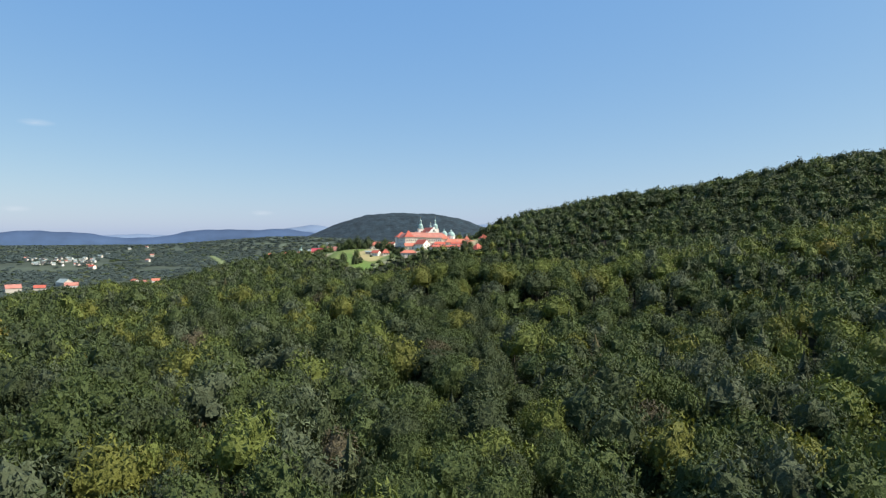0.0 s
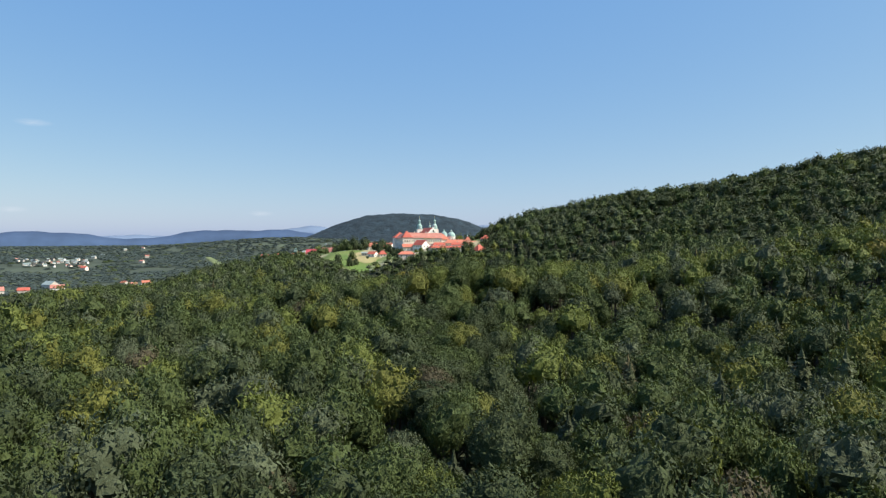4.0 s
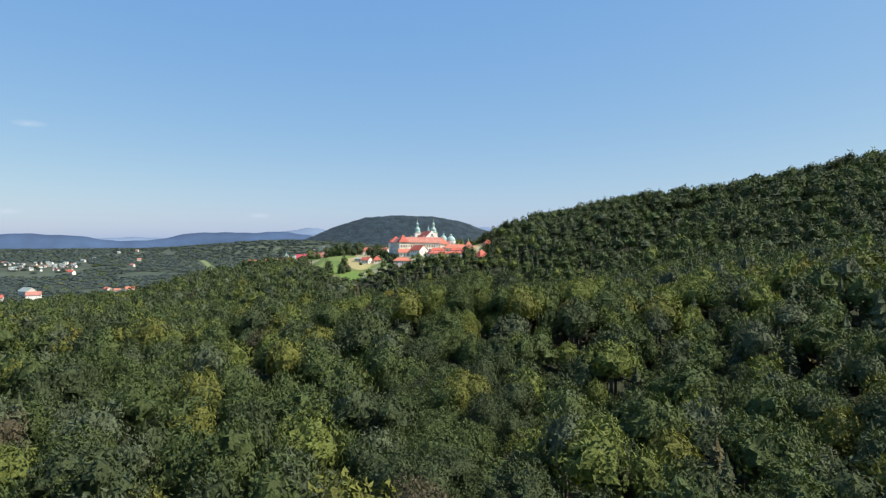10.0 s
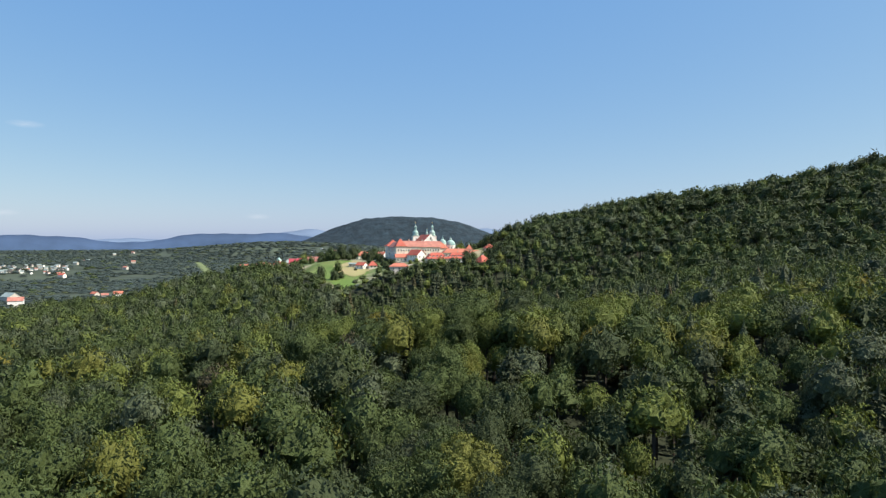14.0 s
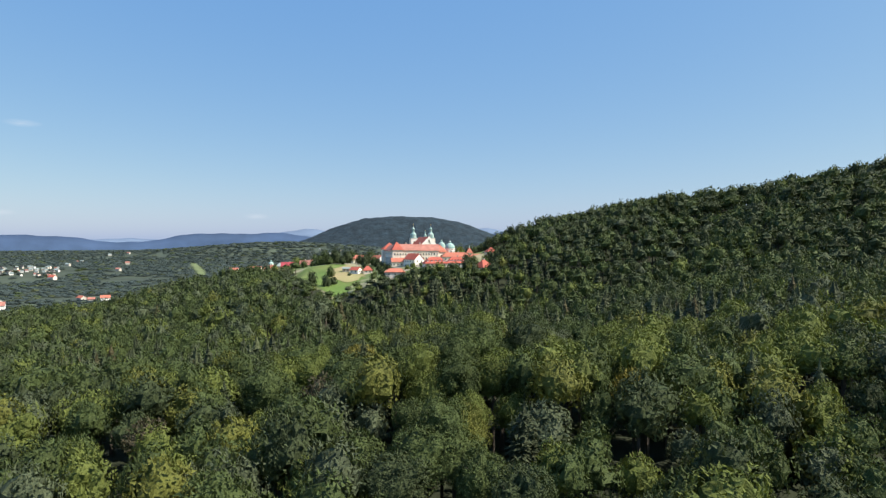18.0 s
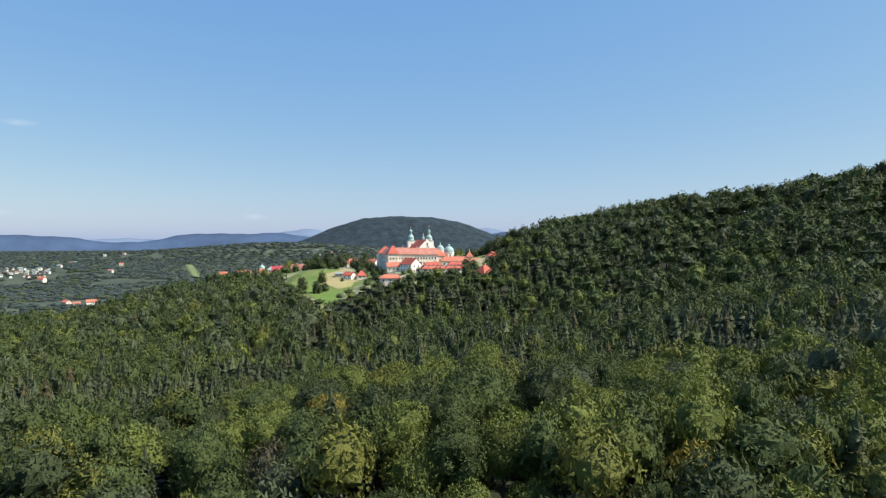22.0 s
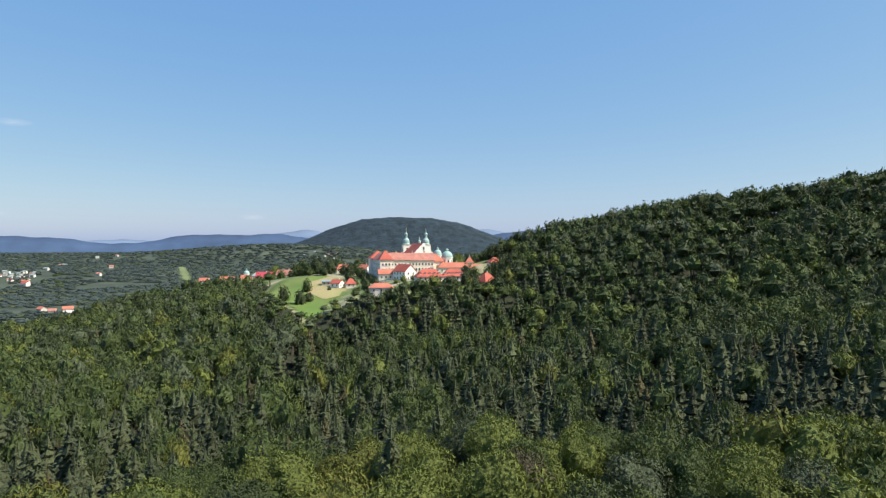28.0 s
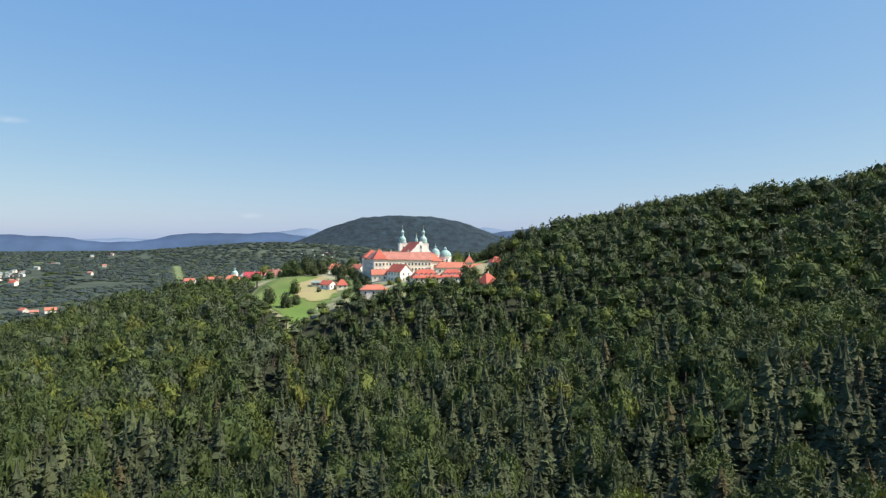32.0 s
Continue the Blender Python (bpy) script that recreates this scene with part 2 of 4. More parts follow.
def patch(name, outline, mat, label, lift=0.25, step=4.0, category="meadow"):
    """A field laid on the ground inside an outline."""
    o = np.array(outline, float)
    xs, ys = np.arange(o[:, 0].min(), o[:, 0].max() + step, step), np.arange(o[:, 1].min(), o[:, 1].max() + step, step)
    inside = lambda x, y: within(x, y, o)
    ids, v, f = {}, [], []
    for j in range(len(ys) - 1):
        for i in range(len(xs) - 1):
            if inside(xs[i] + step / 2, ys[j] + step / 2):
                q = []
                for a, b in ((i, j), (i + 1, j), (i + 1, j + 1), (i, j + 1)):
                    if (a, b) not in ids:
                        ids[a, b] = len(v)
                        v.append((xs[a], ys[b], gz(xs[a], ys[b]) + lift))
                    q.append(ids[a, b])
                f.append(q)
    return tagged(new(name, mesh_from(name, v, f, [mat], smooth=True)), label, category, kind="structure")


def within(x, y, o):
    c = False
    for (ax, ay), (bx, by) in zip(o, np.roll(o, -1, 0)):
        if (ay > y) != (by > y) and x < (bx - ax) * (y - ay) / (by - ay) + ax:
            c = not c
    return c


MEADOW = [(-120, 690), (-112, 686), (-83, 686), (-62, 640), (-58, 618), (-66, 600), (-64, 575), (-72, 562), (-84, 584), (-101, 606), (-116, 636), (-122, 664)]
DRY = [(-90, 664), (-80, 684), (-68, 660), (-60, 638), (-62, 616), (-70, 606), (-76, 614), (-86, 628), (-94, 656)]
village = np.array([(-175, 742), (-138, 714), (-126, 690), (-126, 660), (-118, 634), (-103, 604), (-86, 582), (-73, 559), (-62, 572), (-45, 582), (-40, 584), (-16, 590),
                    (2, 592), (24, 594), (36, 590), (46, 606), (44, 640), (46, 680), (30, 780), (-60, 810), (-240, 810), (-240, 762)], float)
patch("yard", village, YARDGRASS, "worn grass and gravel between the village houses", 0.5, 4.0, "yard")
patch("meadow", MEADOW, GRASS, "bright green mown meadow on the knoll's slope", 0.85, 2.0)
patch("field", DRY, STUBBLE, "pale dry stubble field beside the meadow", 1.15, 2.0, "field")
FIELDS = [[(-506, 1450), (-488, 1444), (-572, 1640), (-676, 1880), (-702, 1890), (-592, 1640)], [(-1135, 1960), (-1104, 1950), (-1186, 2130), (-1218, 2130)],
          [(-1500, 1900), (-1380, 2000), (-1300, 1930)]]
for o in FIELDS:
    patch("field", o, CLEARING, "pale green clearing on a far hillside", 3.0, 10.0, "field")


# ---- trees ----
def unit(v):
    return v / np.maximum(np.linalg.norm(v, axis=-1, keepdims=True), 1e-9)


def sprays(rng, p, nrm, size, tilt):
    """Small leaf sprays: most lie loosely on the crown, some stand out of it and upwards."""
    n = len(p)
    nn = unit(nrm + tilt * rng.normal(size=(n, 3)))
    a = unit(np.cross(nn, rng.normal(size=(n, 3))) + (0, 0, 0.5))
    out = rng.random(n) < 0.18
    a[out] = unit(0.7 * nrm[out] + (0, 0, 0.6) + 0.6 * rng.normal(size=(out.sum(), 3)))
    b = unit(np.cross(nn, a))
    sz = (size * rng.uniform(0.6, 1.4, n))[:, None]
    v = np.stack([p - b * sz * 0.36 - a * sz * 0.45, p + b * sz * 0.36 - a * sz * 0.35, p + a * sz * 0.95 + nn * sz * 0.1], 1)
    return v.reshape(-1, 3), 3 * np.arange(n)[:, None] + (0, 1, 2)


def halves(quads):
    """Each four-sided face as two three-sided ones."""
    q = np.array(quads)
    return np.concatenate([q[:, [0, 1, 2]], q[:, [0, 2, 3]]])


def broadleaf(seed, count, size, lobes, seg, rings, inner=(0.86, 0.99), tilt=0.26, low=-0.55):
    """A crown of unit radius and depth 1.5 above its base at z = 0: rounded masses of leaves of many sizes, rough with leaf sprays."""
    rng = np.random.default_rng(seed)
    c, r = [], []
    for i in range(lobes):
        el = math.asin(rng.uniform(-0.45, 1.0)) if i else 1.5
        az = 2.4 * i + rng.uniform(-0.6, 0.6)
        k = rng.uniform(0.48, 0.80)
        c.append((k * math.cos(el) * math.cos(az), k * math.cos(el) * math.sin(az), 0.55 + 1.0 * k * math.sin(el)))
        r.append(rng.uniform(0.17, 0.40))
    c, r = np.array(c), np.array(r)
    heart = np.array([0, 0, 0.55])

    def shell(d):
        """How far the masses reach from the heart of the crown along each direction."""
        out = np.full(len(d), 0.46)
        for cc, rr in zip(c - heart, r):
            b_ = d @ cc
            q = b_ * b_ - (cc @ cc - rr * rr)
            out = np.maximum(out, np.where(q > 0, b_ + np.sqrt(np.maximum(q, 0)), 0))
        return out

    d = unit(rng.normal(size=(count * 3, 3)))
    d = d[d[:, 2] > low][:count]
    t_ = shell(d)
    p = heart + d * (t_ * rng.uniform(0.93, 1.06, len(d)))[:, None]
    near = np.argmin(np.linalg.norm(p[:, None] - c[None], axis=2) / r[None], axis=1)
    v, f = sprays(rng, p, unit(0.7 * unit(p - c[near]) + 0.4 * d + (0, 0, 0.15)), size, tilt)
    el = np.linspace(-0.95, 1.5, rings)
    az = np.linspace(0, 2 * np.pi, seg + 1)[:-1]
    dd = np.stack([np.cos(el)[:, None] * np.cos(az)[None], np.cos(el)[:, None] * np.sin(az)[None], np.repeat(np.sin(el)[:, None], seg, 1)], -1).reshape(-1, 3)
    dd = unit(dd + rng.normal(size=dd.shape) * 0.25 / seg)
    body = heart + dd * (shell(dd) * rng.uniform(*inner, len(dd)))[:, None]
    bf = [(a * seg + i, a * seg + (i + 1) % seg, a * seg + seg + (i + 1) % seg, a * seg + seg + i) for a in range(rings - 1) for i in range(seg)]
    return np.concatenate([v, body]), np.concatenate([f, halves(bf) + len(v)])


def conifer(seed, tiers, tufts, size):
    """A spruce crown of unit radius and height 5 above its base: ragged drooping tiers of needle tufts round a dark heart."""
    rng = np.random.default_rng(seed)
    lobe = rng.uniform(0, 6.28, 3)
    tips = []
    for k in range(tiers):
        u = k / tiers
        reach_ = (1 - u) ** 0.8 * (0.75 + 0.25 * min(1, 4 * u + 0.4)) + 0.05
        z = 0.1 + 4.8 * u ** 0.95
        for i in range(int(tufts * (0.25 + 0.9 * reach_))):
            t_ = rng.uniform(0, 6.28)
            h = rng.random() ** 0.6
            rr = reach_ * (0.45 + 0.6 * h) * (1 + 0.12 * math.sin(t_ + lobe[0]) + 0.14 * math.sin(4 * t_ + lobe[1] + 2.1 * k))
            p = np.array([rr * math.cos(t_), rr * math.sin(t_), z + rng.uniform(-0.05, 0.05) + (0.22 - 0.42 * h) * (0.35 + reach_)])
            turn = t_ + rng.uniform(-0.9, 0.9)
            d = np.array([math.cos(turn), math.sin(turn), rng.uniform(-0.7, 0.3)])
            roll = rng.uniform(-0.6, 0.6)
            s_ = np.array([-math.sin(turn) * math.cos(roll), math.cos(turn) * math.cos(roll), math.sin(roll)])
            n = size * (0.55 + 0.5 * reach_) * rng.uniform(0.7, 1.3)
            tips += [p - d * n * 0.4 + s_ * n * 0.36, p - d * n * 0.4 - s_ * n * 0.36, p + d * n * 0.8]
    n, seg, levels = len(tips), 9, 7
    f = np.arange(n).reshape(-1, 3)
    az = np.arange(seg) * 2 * math.pi / seg
    for k in range(levels):  # the boughs' dense inner masses, tier by tier
        u = k / levels
        reach_ = (1 - u) ** 0.8 * (0.75 + 0.25 * min(1, 4 * u + 0.4)) + 0.05
        q = reach_ * (1 + 0.14 * np.sin(4 * az + lobe[1] + 2.1 * k)) * rng.uniform(0.75, 1.15, seg)
        for kr, dz in ((0.86, -0.2), (0.5, 0.25)):
            zz = 0.15 + 4.8 * u ** 0.95 + dz * (0.35 + reach_) + rng.uniform(-0.08, 0.08, seg)
            tips += list(np.stack([kr * q * np.cos(az + 0.35 * k), kr * q * np.sin(az + 0.35 * k), zz], -1))
    tips += [np.array([0.012 * math.cos(t_), 0.012 * math.sin(t_), 5.25]) for t_ in az]
    g = [(n + seg * a + i, n + seg * a + (i + 1) % seg, n + seg * a + seg + (i + 1) % seg, n + seg * a + seg + i) for a in range(2 * levels) for i in range(seg)]
    return np.array(tips), np.concatenate([f, halves(g)])


def with_trunk(tpl, r, low):
    """A far tree's template with a plain three-sided trunk: its last three faces."""
    v, f = tpl
    n = len(v)
    ring = [(r * math.cos(i * 2.094), r * math.sin(i * 2.094)) for i in range(3)]
    w = np.array([(x * 1.3, y * 1.3, low) for x, y in ring] + [(x, y, 0.6) for x, y in ring])
    g = np.array([(n + i, n + (i + 1) % 3, n + 3 + (i + 1) % 3, n + 3 + i) for i in range(3)])
    return np.concatenate([v, w]), np.concatenate([f, halves(g)])


def clump(seed):
    """A far treetop: a lumpy dome with small leaf masses standing out of it."""
    rng = np.random.default_rng(seed)
    v = []
    for j, (h, r) in enumerate(((0.0, 1.05), (0.55, 0.80), (0.9, 0.36))):
        th = np.arange(6) * 1.0472 + j * 0.5
        q = r * rng.uniform(0.8, 1.15, 6)
        v.append(np.stack([q * np.cos(th), q * np.sin(th), h + rng.uniform(-0.12, 0.12, 6)], -1))
    f = [(a * 6 + i, a * 6 + (i + 1) % 6, a * 6 + 6 + (i + 1) % 6, a * 6 + 6 + i) for a in range(2) for i in range(6)] + [(12, 13, 14, 15), (12, 15, 16, 17)]
    d = unit(rng.normal(size=(8, 3)) + (0, 0, 0.8))
    d[:, 2] = np.abs(d[:, 2])
    sv, sf = sprays(rng, d * (0.95, 0.95, 0.85) + (0, 0, 0.3), d, 0.45, 0.4)
    return np.concatenate(v + [sv]), np.concatenate([halves(f), sf + 18])


YARD_LEAF = [broadleaf(20 + i, 800, 0.095, 26, 12, 8, (0.72, 0.82), low=-0.85) for i in range(5)]
HI_LEAF = [broadleaf(10 + i, 3900, 0.058, 40, 16, 10, (0.72, 0.82)) for i in range(5)]
MID_LEAF = [with_trunk(broadleaf(30 + i, 960, 0.100, 30, 11, 7, (0.70, 0.80)), 0.06, -1.6) for i in range(6)]
LOW_LEAF = [with_trunk(broadleaf(50 + i, 320, 0.142, 24, 9, 6, (0.70, 0.80)), 0.06, -1.6) for i in range(6)]
TINY_LEAF = [with_trunk(broadleaf(60 + i, 165, 0.180, 18, 8, 5, (0.72, 0.82)), 0.06, -1.6) for i in range(6)]
HI_FIR = [conifer(70 + i, 18, 80, 0.22) for i in range(3)]
MID_FIR = [with_trunk(conifer(80 + i, 14, 42, 0.27), 0.06, -1.6) for i in range(5)]
LOW_FIR = [with_trunk(conifer(90 + i, 10, 16, 0.34), 0.06, -1.6) for i in range(5)]
CLUMPS = [clump(100 + i) for i in range(6)]
rng = np.random.default_rng(5)

# ---- where the trees stand ----
def reach(x, y):
    """How near the flight passes to a place on the ground."""
    return math.hypot(x - 4, max(60, abs(x - 4) / 0.7, y - 233))


def zone(x, y):
    """0: near wood and valley, 1: the broad slopes at the valley's far side, 2: the old beech wood on the ridge."""
    return 2 if x > 70 and y > 425 else 1 if x < -60 and y > 440 else 0


def plan_trees():
    out = []
    for z, wide in ((0, 6.9), (1, 7.8), (2, 8.6)):
        y = -110.0 if z == 0 else 420.0
        while y < 780:
            step = 6.3 if y < 304 else 6.7 if y < 400 else wide
            x = max(min(-0.74 * max(y, 0) - 60, -220), -350 - 12 * noise.noise((y / 40, 0.3, 8.8)))
            if y > 700:
                x = 34.0
            while x < (150 if y > 700 else min(max(0.74 * max(y, 0) + 60, 220), 450)):
                px, py = x + rng.uniform(-2.6, 2.6), y + rng.uniform(-2.6, 2.6)
                if zone(px, py) == z and not within(px, py, village) and not ridge_back(px, py):
                    out.append((px, py))
                x += step
            y += step
    return out


def ridge_back(x, y):
    """Behind the ridge's crest, out of sight."""
    cy = float(np.interp(x, [q[0] for q in RIDGE[::-1]], [q[1] for q in RIDGE[::-1]]))
    return x > 60 and y > cy + (105 if x < 125 else 66)


def edge_distance(x, y):
    """How far a place lies from the village clearing, where the trees are kept low."""
    best = 1e9
    if y < 500 or x < -260 or x > 60:
        return best
    for (ax, ay), (bx, by) in zip(village, np.roll(village, -1, 0)):
        k = min(1, max(0, ((x - ax) * (bx - ax) + (y - ay) * (by - ay)) / ((bx - ax) ** 2 + (by - ay) ** 2)))
        best = min(best, math.hypot(x - ax - k * (bx - ax), y - ay - k * (by - ay)))
    return best


def species(x, y):
    """0..6 broadleaf hue, 7..9 conifer hue."""
    n = noise.noise((x / 55, y / 55, 3.1))
    fir = 0.04 + (0.74 if 304 < y < 415 else 0.34 if 415 <= y < 600 else 0.0) + 0.35 * max(0, n - 0.15) * (1.6 if x > 60 else 0.8)
    if y < 235 and x > 35:
        fir += 0.10 + 0.08 * S(x, 50, 90)
    if y > 400 and x < -70:
        fir *= 0.35
    if y > 420 and x > 70:
        fir = 0.015 + 0.25 * (1 - S(ridge_height(x, y), -30, -5))
    if x > 130:
        fir *= 0.3
    if -55 < x < 70 and 415 < y < 600:
        fir = 0.5
    if edge_distance(x, y) < 16:
        fir = 0
    if rng.random() < fir:
        return int(rng.choice([7, 8, 9], p=[0.52, 0.42, 0.06]))
    crest = float(S(y, 215, 270)) if y < 304 else 0.0
    hill = 1.0 if x > 90 and y > 420 else 0.0
    far_ = 1.0 if y > 304 else 0.0
    crest *= 0.4 + 0.6 * float(S(x, -80, 0))
    w = np.array([0.48, 0.19 + 0.2 * float(S(-x, 20, 90)), 0.09, 0.13, 0.035, 0.004, 0.008])
    w = w + crest * np.array([-0.12, -0.17, 0.50, 0.02, 0.12, 0.012, 0.0])
    # dark beech green on the ridge, weighted darker to paint in its shade and haze
    if hill:
        w = np.array([0.44, 0.48, 0.03, 0.05, 0.0, 0.0, 0.0])
    elif far_:
        w = np.array([0.56, 0.20, 0.08, 0.14, 0.015, 0.0, 0.003])
    return int(rng.choice(7, p=w / w.sum()))


def size_of(kind, y):
    """Crown radius and depth, and trunk height below the crown."""
    if kind >= 7:
        k = rng.uniform(0.85, 1.2)
        return 3.9 * k * rng.uniform(0.85, 1.2), 2.95 * k * rng.uniform(0.8, 1.15), 0.8 * k
    k = rng.uniform(0.72, 1.36)
    return 3.95 * k, rng.uniform(4.3, 5.4) * (0.5 + 0.5 * k), 9.3 * (0.6 + 0.4 * k)


batches = {"mid": [[], [], []], "low": [[], [], []]}


def plant(batch, tpl, x, y, z, r, h, mat):
    v, f = tpl
    a = rng.uniform(0, 6.283)
    ca, sa = math.cos(a), math.sin(a)
    w = np.empty_like(v)
    w[:, 0], w[:, 1], w[:, 2] = (v[:, 0] * ca - v[:, 1] * sa) * r + x, (v[:, 0] * sa + v[:, 1] * ca) * r + y, v[:, 2] * h + z
    vs, fs, ms = batch[:3]
    n = batch[3] if len(batch) > 3 else 0
    ids = np.full(len(f), mat)
    if mat < 10 and len(f) > 70:
        ids[-6:] = 10
    vs.append(w), fs.append(f + n), ms.append(ids)
    if len(batch) > 3:
        batch[3] = n + len(v)


for b in batches.values():
    b.append(0)

# templates of single trees, whose meshes the copies share
def trunk_mesh(height, r0, boughs):
    bm = bmesh.new()
    lathe(bm, [(r0 * 1.5, -1.0), (r0, 1.0), (r0 * 0.8, height * 0.6), (r0 * 0.35, height)], 7)
    for i in range(boughs):
        az, h = 2.4 * i, height * (0.62 + 0.07 * (i % 5))
        e = Vector((math.cos(az), math.sin(az), 0))
        m = Matrix.Translation((0, 0, h)) @ Vector((e.x, e.y, 0.9)).to_track_quat("Z", "Y").to_matrix().to_4x4()
        bmesh.ops.create_cone(bm, cap_ends=True, segments=5, radius1=r0 * 0.4, radius2=0.03, depth=3.4,
                              matrix=m @ Matrix.Translation((0, 0, 1.5)))
    me = bpy.data.meshes.new("trunk")
    bmesh.ops.recalc_face_normals(bm, faces=bm.faces)
    bm.to_mesh(me)
    bm.free()
    me.materials.append(BARK)
    return me


TRUNK_LEAF, TRUNK_FIR = trunk_mesh(13.5, 0.32, 7), trunk_mesh(19, 0.24, 0)
crown_meshes = {}
WORDS = ["mid-green", "dark green", "light green", "grey-green", "olive green", "yellowing", "brown-tinged", "dark green", "green", "brown-green"]


def tree_thing(x, y, kind, variant, r, h, trunk, group, leaves=HI_LEAF):
    fir = kind >= 7
    key = (kind, variant, leaves is HI_LEAF)
    if key not in crown_meshes:
        v, f = (HI_FIR if fir else leaves)[variant % (3 if fir else 5)]
        crown_meshes[key] = mesh_from("crown", v, f, [LEAVES[kind]])
    top = new("conifer" if fir else "tree")
    top.location = (x, y, gz(x, y) - 0.3)
    t = new("trunk", TRUNK_FIR if fir else TRUNK_LEAF)
    t.parent = top
    t.scale = (r / 4.2, r / 4.2, (trunk + h * 0.9) / 13.5) if not fir else (r / 3, r / 3, (trunk + h * 5) / 19.5)
    c = new("crown", crown_meshes[key])
    c.parent = top
    c.location, c.scale, c.rotation_euler = (0, 0, trunk), (r, r, h), (0, 0, rng.uniform(0, 6.28))
    if fir:
        label = f"{WORDS[kind]} spruce with drooping tiered boughs in the forest"
    else:
        label = f"{WORDS[kind]} broadleaf tree with a rounded lobed crown"
    return tagged(top, label, "tree", group)


trees = plan_trees()
dist = np.array([reach(x, y) for x, y in trees])
order = np.argsort(dist + np.array([-14 if y > 250 else 0 if y > 60 else 1000 for x, y in trees]))
singles = set(order[:230].tolist())
for i, (x, y) in enumerate(trees):
    kind = species(x, y)
    r, h, trunk = size_of(kind, y)
    z = gz(x, y)
    if kind < 7:
        trunk += rng.uniform(-2.6, 2.4) * (1 if y < 304 else 0.5)
    edge = edge_distance(x, y)
    if edge < 45:
        low = 0.72 if x < -122 or x > -22 else 0.36
        k = low + (1 - low) * edge / 45
        r, h, trunk = r * (0.55 + 0.45 * k), h * k, trunk * k
    if kind < 7 and y <= 304:
        r = r * rng.uniform(0.88, 1.12)
    if kind < 7 and y > 304:  # the slopes' crowns reach low
        top = trunk + 1.45 * h
        k = zone(x, y)
        r, h = r * (1.04, 1.2, 1.36)[k], h * (1.3, 1.35, 1.35)[k]
        trunk = max(1.0, top - 1.45 * h)
    if i not in singles and (y < 45 or abs(x) > 0.76 * y + 24):
        plant(batches["low"], CLUMPS[i % 6], x, y, z + trunk * 0.8, r, h, kind)
    elif i in singles:
        tree_thing(x, y, kind, i % 5, r, h, trunk, "forest trees")
    elif dist[i] < 150:
        plant(batches["mid"], (MID_FIR if kind >= 7 else MID_LEAF)[i % 5], x, y, z + trunk, r, h, kind)
    elif dist[i] > 290 and kind < 7:
        plant(batches["low"], TINY_LEAF[i % 6], x, y, z + trunk, r * 1.06, h, kind)
    else:
        plant(batches["low"], (LOW_FIR if kind >= 7 else LOW_LEAF)[i % 5], x, y, z + trunk, r * 1.04, h, kind)


def grown(name, batch, label):
    me = mesh_from(name, np.concatenate(batch[0]), np.concatenate(batch[1]), LEAVES + [BARK, VALLEYWOOD_HAZE], np.concatenate(batch[2]))
    return tagged(new(name, me), label, "forest", kind="stuff")


grown("forest_canopy", batches["mid"], "dense mixed forest canopy of broadleaf crowns and spruces")
grown("forest_slopes", batches["low"], "wooded valley and hillside of mixed trees")

# far woods on the valley's hills
FIELD_OUTLINES = [np.array(q, float) for q in FIELDS]
LONE = [(-982, 1855), (-1075, 1990), (-1110, 2010), (-800, 1740), (-845, 1560), (-1090, 2330), (-1140, 2300), (-700, 1500)]  # houses that stand alone
far = [[], [], [], 0]
n_far = 0
while n_far < 13000:
    d, u = 560 * (3400 / 560) ** (rng.random() ** 0.8), rng.uniform(-0.8, 0.12)
    x, y = u * d, d
    if (y < 720 and x > -345) or (x > -230 and y < 830) or (y < 1300 and x < -345 and rng.random() < 0.3):
        continue
    if noise.noise((x / 170, y / 170, 0.5)) < -0.46 and x < -200 and d < 1500:
        continue
    if -970 < x < -740 and 1240 < y < 1490 and rng.random() < (0.68 if y > 1360 else 0.9):
        continue
    if any(within(x, y, q) for q in FIELD_OUTLINES):
        continue
    if any(abs(x - hx * y / hy) < 16 and hy - 80 < y < hy + 8 for hx, hy in LONE):
        continue
    if any(within(x * (y + q) / y, y + q, FIELD_OUTLINES[k]) for k in (0, 1) for q in (50, 110)):
        continue
    s = 3.0 + d / 600
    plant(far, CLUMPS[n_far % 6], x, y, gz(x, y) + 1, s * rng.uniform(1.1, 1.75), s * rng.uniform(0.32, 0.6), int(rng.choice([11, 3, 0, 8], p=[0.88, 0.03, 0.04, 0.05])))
    n_far += 1
grown("far_woods", far, "distant dark green woods across the valley, haze tint in the leaves")

# ---- houses ----
def pane_mesh(name, w, h, d, mat):
    bm = bmesh.new()
    box(bm, -w / 2, w / 2, -d, 0.04, 0, h)
    me = bpy.data.meshes.new(name)
    bmesh.ops.recalc_face_normals(bm, faces=bm.faces)
    bm.to_mesh(me)
    bm.free()
    me.materials.append(mat)
    return me


def frame_mesh(w, h):
    bm = bmesh.new()
    b = 0.14
    box(bm, -w / 2 - b, -w / 2, -0.16, 0.04, 0, h)
    box(bm, w / 2, w / 2 + b, -0.16, 0.04, 0, h)
    box(bm, -w / 2 - b, w / 2 + b, -0.18, 0.04, h, h + b)
    box(bm, -w / 2 - b * 1.6, w / 2 + b * 1.6, -0.26, 0.04, -b, 0)
    me = bpy.data.meshes.new("window")
    bmesh.ops.recalc_face_normals(bm, faces=bm.faces)
    bm.to_mesh(me)
    bm.free()
    me.materials.append(FRAME)
    return me


window_kinds = {}


